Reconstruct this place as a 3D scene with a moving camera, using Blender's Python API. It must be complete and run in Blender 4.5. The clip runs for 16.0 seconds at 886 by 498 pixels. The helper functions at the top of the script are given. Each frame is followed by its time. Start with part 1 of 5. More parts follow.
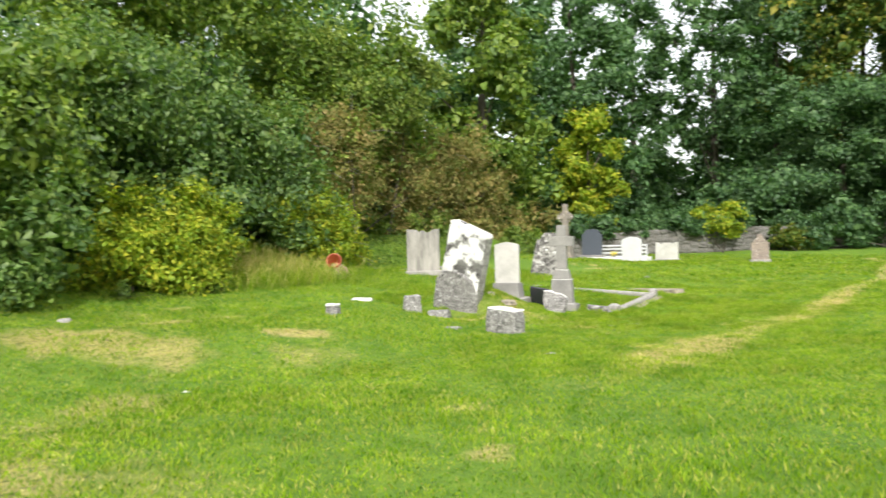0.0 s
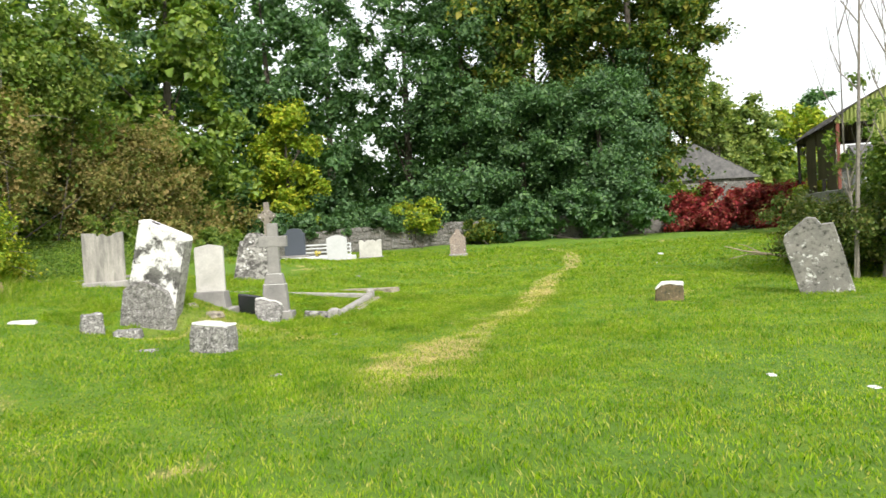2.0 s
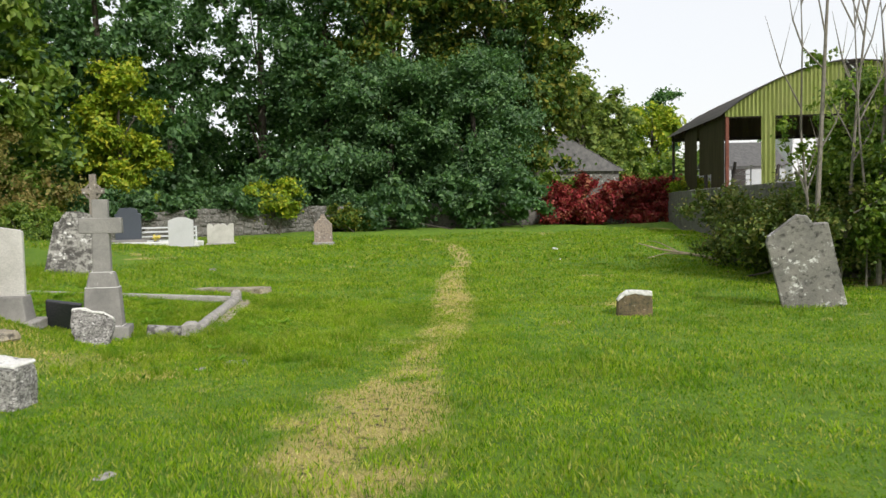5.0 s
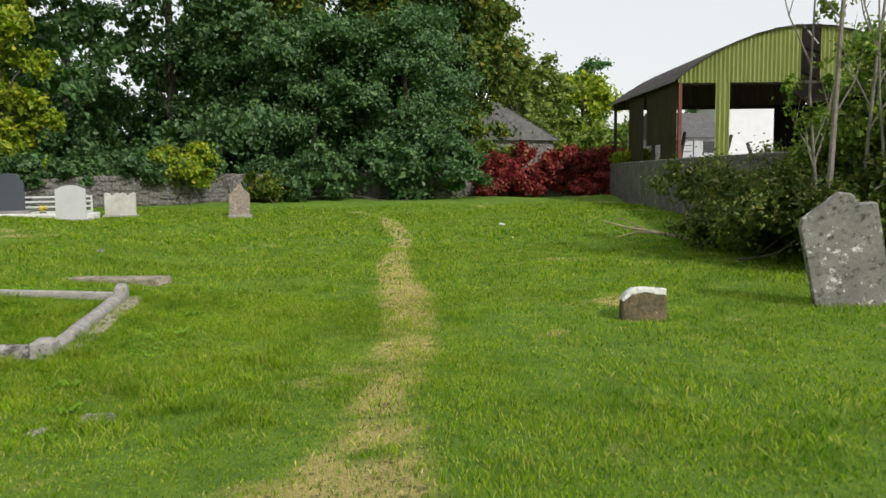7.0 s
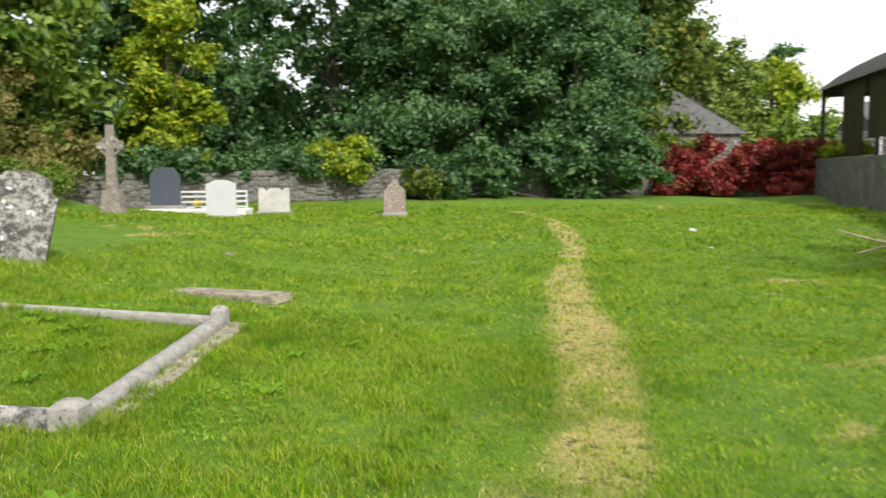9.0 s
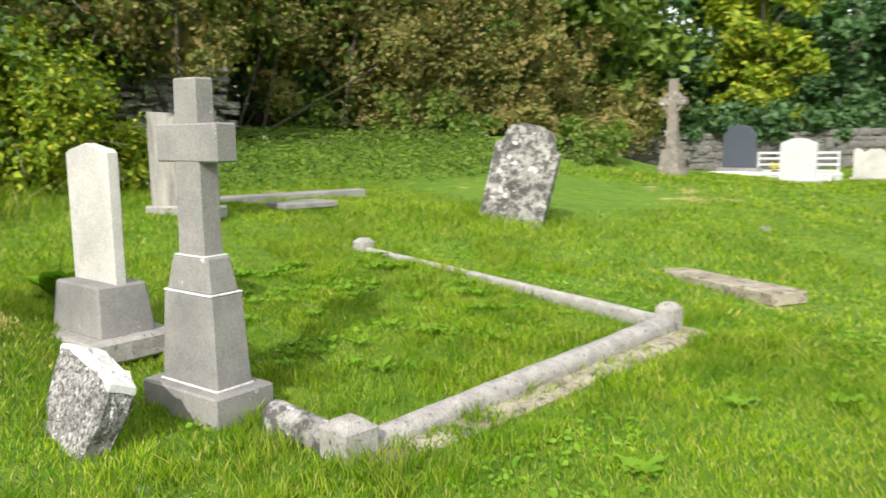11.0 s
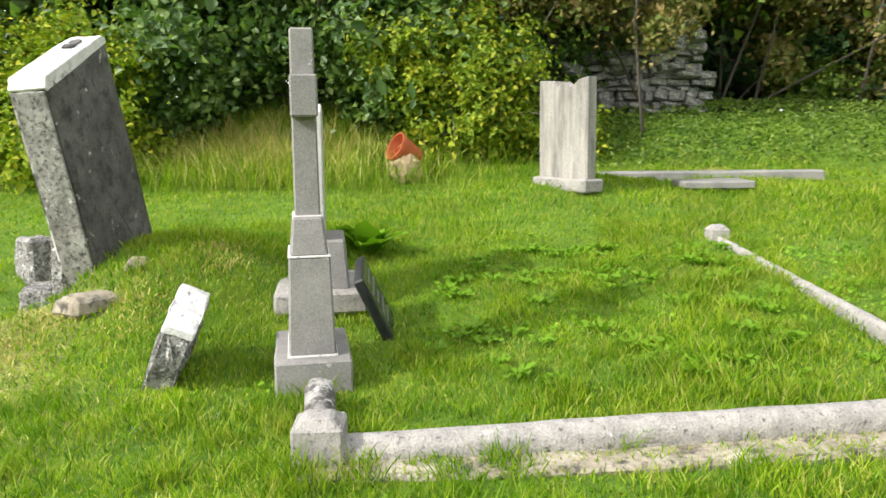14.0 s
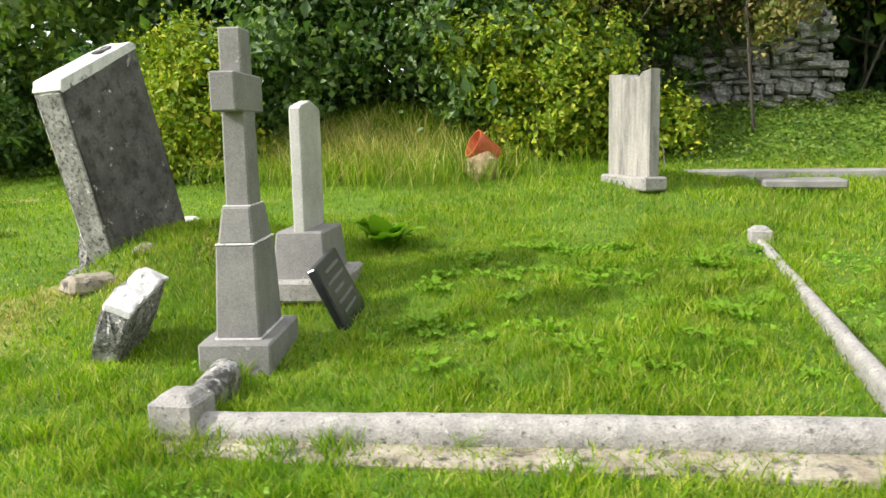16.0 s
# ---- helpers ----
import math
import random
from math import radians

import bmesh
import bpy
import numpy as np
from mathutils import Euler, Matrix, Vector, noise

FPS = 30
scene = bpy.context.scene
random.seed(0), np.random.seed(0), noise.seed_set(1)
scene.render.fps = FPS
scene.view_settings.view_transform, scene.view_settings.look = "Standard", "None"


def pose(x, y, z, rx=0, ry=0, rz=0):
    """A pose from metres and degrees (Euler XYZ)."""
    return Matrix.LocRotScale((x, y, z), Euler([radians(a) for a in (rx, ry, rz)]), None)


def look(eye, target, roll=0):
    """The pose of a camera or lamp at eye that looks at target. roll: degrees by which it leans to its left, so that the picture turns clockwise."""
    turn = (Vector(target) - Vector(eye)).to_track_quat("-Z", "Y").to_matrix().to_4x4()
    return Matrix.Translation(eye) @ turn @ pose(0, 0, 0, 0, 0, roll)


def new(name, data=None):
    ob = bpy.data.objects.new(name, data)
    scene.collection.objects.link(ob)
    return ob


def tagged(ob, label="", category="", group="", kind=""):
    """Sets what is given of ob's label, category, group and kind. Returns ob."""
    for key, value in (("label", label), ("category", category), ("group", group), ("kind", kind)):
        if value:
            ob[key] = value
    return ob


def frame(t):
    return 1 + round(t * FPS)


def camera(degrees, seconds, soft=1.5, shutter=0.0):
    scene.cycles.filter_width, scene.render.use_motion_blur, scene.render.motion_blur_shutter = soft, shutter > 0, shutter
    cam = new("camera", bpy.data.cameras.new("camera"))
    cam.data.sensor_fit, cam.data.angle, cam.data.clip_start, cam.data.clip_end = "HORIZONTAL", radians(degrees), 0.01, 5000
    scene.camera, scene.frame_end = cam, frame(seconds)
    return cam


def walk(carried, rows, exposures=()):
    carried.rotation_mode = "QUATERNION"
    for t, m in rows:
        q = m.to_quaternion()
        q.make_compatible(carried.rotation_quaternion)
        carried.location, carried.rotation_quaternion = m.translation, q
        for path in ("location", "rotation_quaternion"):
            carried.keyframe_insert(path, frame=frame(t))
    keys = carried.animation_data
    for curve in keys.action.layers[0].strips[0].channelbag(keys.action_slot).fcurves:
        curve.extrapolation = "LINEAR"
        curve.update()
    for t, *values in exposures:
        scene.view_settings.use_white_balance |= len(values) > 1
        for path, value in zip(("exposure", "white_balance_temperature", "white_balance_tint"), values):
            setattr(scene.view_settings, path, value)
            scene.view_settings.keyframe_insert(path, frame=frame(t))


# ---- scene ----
cam = camera(59.0, 16.0, 1.5, 0.35)
PATH = [
    (0, (3.159, -6.225, 1.394), (2.003, -4.593, 1.367), -1.6),
    (0.5, (3.018, -6.1, 1.427), (2.084, -4.333, 1.371), -1.7),
    (1, (2.776, -5.645, 1.412), (2.032, -3.79, 1.342), -2.4),
    (1.5, (2.352, -5.147, 1.39), (1.773, -3.233, 1.324), -2.9),
    (2, (2.015, -4.748, 1.379), (1.557, -2.802, 1.32), -3.2),
    (2.5, (1.626, -4.189, 1.371), (1.271, -2.222, 1.32), -3.5),
    (3, (1.252, -3.564, 1.367), (0.988, -1.583, 1.29), -3.1),
    (3.5, (0.932, -2.863, 1.365), (0.731, -0.876, 1.269), -2.4),
    (6, (-0.168, 0.56, 1.45), (-0.13, 2.556, 1.324), -1.0),
    (6.5, (-0.268, 1.372, 1.448), (-0.17, 3.364, 1.293), -0.8),
    (7, (-0.35, 2.206, 1.452), (-0.216, 4.192, 1.261), -0.7),
    (7.5, (-0.417, 2.99, 1.469), (-0.267, 4.972, 1.252), -0.7),
    (8, (-0.483, 3.688, 1.502), (-0.386, 5.674, 1.286), -0.8),
    (8.5, (-0.463, 4.47, 1.472), (-0.519, 6.457, 1.249), -0.9),
    (9, (-0.531, 5.398, 1.411), (-0.806, 7.37, 1.216), -0.4),
    (9.5, (-0.37, 6.076, 1.361), (-0.944, 7.979, 1.134), -0.2),
    (10, (-0.501, 6.896, 1.322), (-1.445, 8.641, 1.067), -0.3),
    (12.5, (-0.58, 10.003, 1.136), (-2.508, 10.468, 0.876), -0.9),
    (13, (-0.495, 10.468, 1.125), (-2.459, 10.74, 0.861), -0.6),
    (13.5, (-0.569, 10.877, 1.067), (-2.549, 10.951, 0.797), -0.4),
    (14, (-0.627, 11.222, 1.045), (-2.602, 11.105, 0.751), -0.7),
    (14.5, (-0.722, 11.582, 1.019), (-2.678, 11.293, 0.715), -1.4),
    (15, (-0.794, 11.908, 1.01), (-2.73, 11.503, 0.716), -1.8),
    (15.5, (-0.825, 12.288, 0.991), (-2.744, 11.801, 0.704), -1.6),
    (16, (-0.867, 12.683, 0.977), (-2.766, 12.121, 0.691), -1.1),
]
walk(cam, [(t, look(eye, target, roll)) for t, eye, target, roll in PATH],
     [(0, 0.65), (3.5, 0.3), (6, -0.16), (7, -0.18), (8, 0.14), (9, 0.35), (10, 0.45), (12.5, 0.85), (16, 0.75)])

# ---- light ----
SUN_AZ = math.atan2(0.53, -0.85)          # towards the sun, from north, clockwise
SUN_EL = radians(35)
world = bpy.data.worlds.new("sky")
scene.world = world
world.use_nodes = True
wn = world.node_tree.nodes
sky = wn.new("ShaderNodeTexSky")
sky.sky_type, sky.sun_disc, sky.sun_elevation, sky.sun_rotation = "NISHITA", False, SUN_EL, SUN_AZ
sky.air_density, sky.dust_density, sky.ozone_density = 1.0, 2.5, 1.0
wn["Background"].inputs["Strength"].default_value = 0.15
veil = wn.new("ShaderNodeMix")                # thin bright cloud over the whole sky
veil.data_type = "RGBA"
veil.inputs["Factor"].default_value, veil.inputs["B"].default_value = 0.72, (7.8, 7.7, 7.6, 1)
world.node_tree.links.new(sky.outputs["Color"], veil.inputs["A"])
world.node_tree.links.new(veil.outputs["Result"], wn["Background"].inputs["Color"])
sun = new("sun", bpy.data.lights.new("sun", "SUN"))
sun.data.energy, sun.data.angle, sun.data.color = 3.1, radians(0.8), (1.0, 0.965, 0.905)
sun_dir = Vector((0.53 * math.cos(SUN_EL), -0.85 * math.cos(SUN_EL), math.sin(SUN_EL)))
sun.matrix_world = look(sun_dir * 60, (0, 0, 0))


# ---- materials ----
def nodes_of(name):
    m = bpy.data.materials.new(name)
    m.use_nodes = True
    nt = m.node_tree
    return m, nt, nt.nodes["Principled BSDF"], nt.nodes, nt.links


def tex(nt, kind, scale, detail=4.0, rough=0.6, coord="Object", stretch=None):
    c = nt.nodes.new("ShaderNodeTexCoord")
    out = c.outputs[coord]
    if stretch:
        mp = nt.nodes.new("ShaderNodeMapping")
        mp.inputs["Scale"].default_value = stretch
        nt.links.new(out, mp.inputs["Vector"])
        out = mp.outputs["Vector"]
    t = nt.nodes.new("ShaderNodeTexNoise" if kind == "noise" else "ShaderNodeTexVoronoi")
    t.inputs["Scale"].default_value = scale
    if kind == "noise":
        t.inputs["Detail"].default_value, t.inputs["Roughness"].default_value = detail, rough
    nt.links.new(out, t.inputs["Vector"])
    return t


def ramp(nt, src, stops):
    r = nt.nodes.new("ShaderNodeValToRGB")
    while len(r.color_ramp.elements) < len(stops):
        r.color_ramp.elements.new(0.5)
    for e, (p, c) in zip(r.color_ramp.elements, stops):
        e.position, e.color = p, (*c, 1) if len(c) == 3 else (c[0], c[0], c[0], 1)
    nt.links.new(src, r.inputs["Fac"])
    return r.outputs["Color"]


def mix(nt, fac, a, b, mode="MIX"):
    m = nt.nodes.new("ShaderNodeMix")
    m.data_type, m.blend_type = "RGBA", mode
    for sock, v in ((m.inputs["Factor"], fac), (m.inputs["A"], a), (m.inputs["B"], b)):
        if isinstance(v, bpy.types.NodeSocket):
            nt.links.new(v, sock)
        elif isinstance(v, tuple):
            sock.default_value = (*v, 1)
        else:
            sock.default_value = v
    return m.outputs["Result"]


def bump(nt, bsdf, src, strength, dist=0.01, also=None):
    b = nt.nodes.new("ShaderNodeBump")
    b.inputs["Strength"].default_value, b.inputs["Distance"].default_value = strength, dist
    nt.links.new(src, b.inputs["Height"])
    if also:
        nt.links.new(also, b.inputs["Normal"])
    nt.links.new(b.outputs["Normal"], bsdf.inputs["Normal"])
    return b.outputs["Normal"]


def mat_stone(name, base, dark, white=0.0, black=0.0, grain=60, scale=3.0, relief=0.5, patch=4.0, stretch=None):
    """Weathered stone: two tones, grain, white crusts of lichen and dark lichen."""
    m, nt, bs, n, l = nodes_of(name)
    big = tex(nt, "noise", scale, 6, 0.65, stretch=stretch)
    col = ramp(nt, big.outputs["Fac"], [(0.34, dark), (0.64, base)])
    fine = tex(nt, "noise", grain, 3, 0.7)
    col = mix(nt, 0.55, col, ramp(nt, fine.outputs["Fac"], [(0.3, (0.3, 0.3, 0.3)), (0.7, (0.75, 0.74, 0.7))]), "OVERLAY")
    if black:
        b = tex(nt, "noise", patch * 1.6, 8, 0.72)
        col = mix(nt, ramp(nt, b.outputs["Fac"], [(0.59 - 0.3 * black, (0.0,)), (0.70 - 0.3 * black, (0.85,))]), col, (0.035, 0.032, 0.03))
    if white:
        w = tex(nt, "noise", patch, 9, 0.7)
        col = mix(nt, ramp(nt, w.outputs["Fac"], [(0.67 - 0.3 * white, (0.0,)), (0.735 - 0.3 * white, (0.95,))]), col, (0.72, 0.712, 0.70))
    l.new(col, bs.inputs["Base Color"])
    bs.inputs["Roughness"].default_value = 0.92
    nb = bump(nt, bs, fine.outputs["Fac"], relief, 0.006)
    bump(nt, bs, big.outputs["Fac"], relief, 0.03, nb)
    return m


def mat_leaf(name, colours, gloss=0.45, through_light=0.35, sheen=0.22, patch=None):
    """Leaves: hue varies from leaf to leaf and from clump to clump; some light comes through."""
    m, nt, bs, n, l = nodes_of(name)
    geo = n.new("ShaderNodeNewGeometry")
    k = len(colours) - 1
    leaf = ramp(nt, geo.outputs["Random Per Island"], [(0.05 + 0.9 * i / k, c) for i, c in enumerate(colours)])
    clump = tex(nt, "noise", 0.9, 3, 0.6)
    leaf = mix(nt, 0.6, leaf, ramp(nt, clump.outputs["Fac"], [(0.3, (0.3, 0.33, 0.3)), (0.7, (0.72, 0.7, 0.62))]), "OVERLAY")
    if patch:
        spots = tex(nt, "noise", 2.6, 5, 0.65)
        leaf = mix(nt, ramp(nt, spots.outputs["Fac"], [(0.52, (0.0,)), (0.72, (0.6,))]), leaf, patch)
        deep = tex(nt, "noise", 1.5, 4, 0.6)
        leaf = mix(nt, ramp(nt, deep.outputs["Fac"], [(0.34, (0.55,)), (0.5, (0.0,))]), leaf, (0.075, 0.20, 0.008))
    l.new(leaf, bs.inputs["Base Color"])
    bs.inputs["Roughness"].default_value = gloss
    bs.inputs["Specular IOR Level"].default_value = sheen
    tr = n.new("ShaderNodeBsdfTranslucent")
    l.new(mix(nt, 1.0, leaf, (1.0, 1.15, 0.5), "MULTIPLY"), tr.inputs["Color"])
    ms = n.new("ShaderNodeMixShader")
    ms.inputs["Fac"].default_value = through_light
    l.new(bs.outputs["BSDF"], ms.inputs[1])
    l.new(tr.outputs["BSDF"], ms.inputs[2])
    l.new(ms.outputs["Shader"], n["Material Output"].inputs["Surface"])
    return m


def mat_plain(name, a, b, scale=8.0, rough=0.8, metal=0.0, relief=0.2, stretch=None, dist=0.01):
    m, nt, bs, n, l = nodes_of(name)
    t = tex(nt, "noise", scale, 6, 0.65, stretch=stretch)
    l.new(ramp(nt, t.outputs["Fac"], [(0.3, a), (0.7, b)]), bs.inputs["Base Color"])
    bs.inputs["Roughness"].default_value, bs.inputs["Metallic"].default_value = rough, metal
    f = tex(nt, "noise", scale * 9, 3, 0.6, stretch=stretch)
    bump(nt, bs, f.outputs["Fac"], relief, dist)
    return m


M_cross = mat_stone("grey_limestone", (0.265, 0.257, 0.245), (0.17, 0.166, 0.162), 0.10, 0, 90, 2.2, 0.3, 6)
M_kerb = mat_stone("pale_kerb_stone", (0.37, 0.355, 0.335), (0.25, 0.24, 0.23), 0.04, 0.1, 80, 7.0, 0.8, 14)
M_footing = mat_stone("sandy_footing", (0.39, 0.35, 0.28), (0.20, 0.17, 0.12), 0.0, 0.25, 40, 4.0, 0.8, 6)
M_slab = mat_stone("lichened_slab", (0.15, 0.145, 0.14), (0.06, 0.058, 0.056), 0.2, 0.3, 60, 3.0, 0.6, 5.0)
M_lface = mat_stone("white_crusted_face", (0.22, 0.215, 0.205), (0.09, 0.088, 0.085), 0.70, 0.35, 60, 3.0, 0.6, 2.6)
M_side = mat_stone("speckled_slab_side", (0.36, 0.355, 0.34), (0.17, 0.165, 0.155), 0.25, 0.3, 45, 5.0, 0.8, 15)
M_spall = mat_stone("spalled_stone", (0.42, 0.41, 0.40), (0.16, 0.155, 0.15), 0.3, 0.45, 30, 9.0, 1.0, 22)
M_crust = mat_stone("white_lichen_crust", (0.74, 0.735, 0.725), (0.52, 0.51, 0.495), 0.5, 0.12, 50, 5.0, 0.6, 9)
M_white = mat_stone("white_marble", (0.53, 0.52, 0.50), (0.38, 0.37, 0.35), 0.1, 0.0, 80, 2.0, 0.15, 6)
M_spot = mat_stone("spotted_stone", (0.40, 0.39, 0.37), (0.15, 0.145, 0.14), 0.30, 0.50, 60, 2.2, 0.45, 6)
M_notch = mat_stone("streaked_stone", (0.37, 0.35, 0.325), (0.16, 0.155, 0.145), 0.0, 0.0, 70, 5.0, 0.3, 8, (1.6, 1.6, 0.22))
M_grey = mat_stone("grey_leaning_stone", (0.27, 0.255, 0.24), (0.15, 0.145, 0.14), 0.33, 0.2, 60, 3.0, 0.4, 7)
M_stub = mat_stone("mossy_stub_stone", (0.17, 0.125, 0.07), (0.065, 0.06, 0.03), 0.1, 0.2, 50, 6.0, 0.7, 12)
M_pink = mat_stone("pinkish_stone", (0.36, 0.29, 0.25), (0.22, 0.18, 0.16), 0.3, 0.25, 60, 4.0, 0.4, 10)
M_farwhite = mat_stone("pale_grey_granite", (0.52, 0.53, 0.555), (0.45, 0.46, 0.48), 0, 0, 120, 2.0, 0.05)
M_celtic = mat_stone("brown_grey_stone", (0.28, 0.245, 0.21), (0.16, 0.145, 0.13), 0.2, 0.15, 60, 4.0, 0.4, 8)
M_blue = mat_plain("polished_blue_granite", (0.055, 0.065, 0.085), (0.09, 0.10, 0.125), 40, 0.35, 0, 0.05)
M_black = mat_plain("black_granite", (0.02, 0.022, 0.024), (0.04, 0.042, 0.046), 30, 0.25, 0, 0.05)
M_letter = mat_plain("worn_silver_lettering", (0.10, 0.10, 0.095), (0.2, 0.2, 0.19), 30, 0.5)
M_chips = mat_stone("white_gravel", (0.8, 0.8, 0.78), (0.62, 0.62, 0.6), 0, 0, 40, 30, 0.9)
M_rubble = mat_stone("wall_rubble", (0.26, 0.252, 0.235), (0.10, 0.098, 0.092), 0.25, 0.35, 40, 2.0, 0.8, 5)
M_mortar = mat_stone("wall_mortar", (0.20, 0.19, 0.17), (0.09, 0.085, 0.08), 0.0, 0.2, 30, 4.0, 0.9, 6)
M_ruin = mat_stone("pale_ruin_stone", (0.37, 0.365, 0.35), (0.17, 0.165, 0.155), 0.3, 0.3, 40, 3.0, 0.8, 6)
M_render = mat_stone("grey_cement_render", (0.19, 0.185, 0.17), (0.11, 0.105, 0.10), 0.1, 0.2, 30, 1.5, 0.5, 3)
M_bark = mat_plain("bark", (0.05, 0.042, 0.032), (0.12, 0.10, 0.08), 9, 0.95, 0, 0.9, (1, 1, 0.2), 0.02)
M_twig = mat_plain("grey_twigs", (0.13, 0.115, 0.095), (0.26, 0.235, 0.20), 12, 0.9, 0, 0.4)
M_deadwood = mat_plain("dead_wood", (0.30, 0.24, 0.16), (0.46, 0.38, 0.26), 12, 0.85, 0, 0.5)
M_terracotta = mat_plain("terracotta_plastic", (0.42, 0.085, 0.035), (0.52, 0.12, 0.05), 12, 0.5)
M_sacking = mat_plain("brown_sacking", (0.24, 0.17, 0.10), (0.40, 0.30, 0.18), 14, 0.95, 0, 0.8)
M_slate = mat_plain("slate_roof", (0.06, 0.06, 0.063), (0.14, 0.137, 0.133), 5, 0.75, 0, 0.5)
M_whitewall = mat_plain("whitewashed_render", (0.70, 0.72, 0.74), (0.80, 0.81, 0.82), 2, 0.9, 0, 0.15)
# dark steel; also gives two barn sheets the colour of inner shade
M_steel_and_shade = mat_plain("dark_steel_and_barn_shade", (0.025, 0.022, 0.02), (0.06, 0.05, 0.045), 9, 0.7, 0.2)
M_red_iron = mat_plain("red_oxide_iron", (0.10, 0.028, 0.018), (0.19, 0.06, 0.035), 8, 0.8)
M_galv = mat_plain("galvanised_rail", (0.55, 0.57, 0.6), (0.7, 0.72, 0.74), 10, 0.45, 0.4)
M_glass = mat_plain("dark_window_glass", (0.02, 0.025, 0.03), (0.04, 0.05, 0.055), 1, 0.08)
M_yellow = mat_plain("yellow_petals", (0.75, 0.60, 0.03), (0.85, 0.75, 0.08), 20, 0.6)
M_litter = mat_plain("pale_litter", (0.55, 0.56, 0.58), (0.78, 0.78, 0.80), 20, 0.6)


def mat_sheet(name, a, b, rust):
    """Painted corrugated iron, weathered in streaks down the sheet."""
    m, nt, bs, n, l = nodes_of(name)
    t = tex(nt, "noise", 1.2, 6, 0.7, stretch=(3.0, 3.0, 0.35))
    col = ramp(nt, t.outputs["Fac"], [(0.3, a), (0.65, b)])
    r = tex(nt, "noise", 5.0, 7, 0.75, stretch=(2.0, 2.0, 0.5))
    col = mix(nt, ramp(nt, r.outputs["Fac"], [(0.55, (0.0,)), (0.72, (0.75,))]), col, rust)
    l.new(col, bs.inputs["Base Color"])
    bs.inputs["Roughness"].default_value, bs.inputs["Metallic"].default_value = 0.65, 0.1
    bump(nt, bs, r.outputs["Fac"], 0.2, 0.004)
    return m


M_sheet_green = mat_sheet("green_painted_sheet", (0.33, 0.40, 0.10), (0.45, 0.50, 0.17), (0.24, 0.24, 0.09))
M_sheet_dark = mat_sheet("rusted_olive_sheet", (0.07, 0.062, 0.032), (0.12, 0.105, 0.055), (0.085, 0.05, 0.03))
M_sheet_roof = mat_sheet("grey_rust_roof_sheet", (0.085, 0.08, 0.07), (0.155, 0.14, 0.12), (0.11, 0.075, 0.05))

GREEN_DARK = mat_leaf("dark_green_leaves", [(0.04, 0.10, 0.037), (0.068, 0.155, 0.055), (0.105, 0.21, 0.078), (0.15, 0.265, 0.098)], 0.52, 0.42, 0.6)
GREEN_MID = mat_leaf("mid_green_leaves", [(0.07, 0.135, 0.022), (0.125, 0.21, 0.032), (0.18, 0.27, 0.042), (0.26, 0.33, 0.055)], 0.5, 0.4, 0.45)
GREEN_YELLOW = mat_leaf("yellow_green_leaves", [(0.13, 0.22, 0.018), (0.22, 0.32, 0.026), (0.32, 0.40, 0.034), (0.47, 0.45, 0.044)], 0.5)
HEDGE_GREEN = mat_leaf("hedge_leaves", [(0.055, 0.12, 0.03), (0.095, 0.18, 0.045), (0.15, 0.25, 0.062), (0.22, 0.31, 0.08)], 0.5, 0.45, 0.6)
LEAF_BROWN = mat_leaf("browning_leaves", [(0.13, 0.175, 0.045), (0.215, 0.22, 0.065), (0.30, 0.25, 0.09), (0.37, 0.28, 0.125)], 0.6)
LEAF_GOLD = mat_leaf("gold_tinged_leaves", [(0.05, 0.105, 0.022), (0.085, 0.15, 0.03), (0.13, 0.19, 0.034), (0.25, 0.235, 0.038)], 0.5)
LEAF_RED = mat_leaf("crimson_leaves", [(0.12, 0.025, 0.025), (0.25, 0.028, 0.038), (0.37, 0.045, 0.055), (0.30, 0.12, 0.07)], 0.45, 0.3)
LEAF_PALE = mat_leaf("pale_willow_leaves", [(0.09, 0.15, 0.035), (0.15, 0.22, 0.05), (0.22, 0.29, 0.07), (0.32, 0.36, 0.09)], 0.5)
LEAF_BRAMBLE = mat_leaf("bramble_leaves", [(0.05, 0.085, 0.02), (0.085, 0.13, 0.028), (0.13, 0.175, 0.04), (0.18, 0.17, 0.05)], 0.4, 0.25)
STRAW = mat_leaf("straw", [(0.36, 0.30, 0.09), (0.52, 0.44, 0.15), (0.66, 0.58, 0.24)], 0.7, 0.2)
GRASS = mat_leaf("grass_blades", [(0.055, 0.15, 0.005), (0.15, 0.285, 0.008), (0.205, 0.34, 0.010), (0.26, 0.38, 0.012), (0.31, 0.41, 0.02), (0.46, 0.43, 0.13)], 0.55, 0.45, 0.22, (0.36, 0.38, 0.07))
WEED = mat_leaf("weed_leaves", [(0.12, 0.27, 0.014), (0.17, 0.33, 0.02), (0.23, 0.39, 0.032)], 0.45, 0.35)


# ---- shape helpers ----
def link_mesh(name, verts, faces, material, parent=None, label="", smooth=False):
    me = bpy.data.meshes.new(name)
    me.from_pydata(verts, [], faces)
    me.update()
    return mesh_part(name, me, material, parent, label, smooth)


def mesh_part(name, me, material, parent=None, label="", smooth=False):
    if material:
        me.materials.append(material)
    if smooth:
        me.polygons.foreach_set("use_smooth", [True] * len(me.polygons))
    ob = new(name, me)
    ob.parent = parent
    if label:
        ob["label"] = label
    return ob


def part(name, bm, material, parent=None, label="", smooth=False):
    me = bpy.data.meshes.new(name)
    bmesh.ops.recalc_face_normals(bm, faces=bm.faces)
    bm.to_mesh(me)
    bm.free()
    return mesh_part(name, me, material, parent, label, smooth)


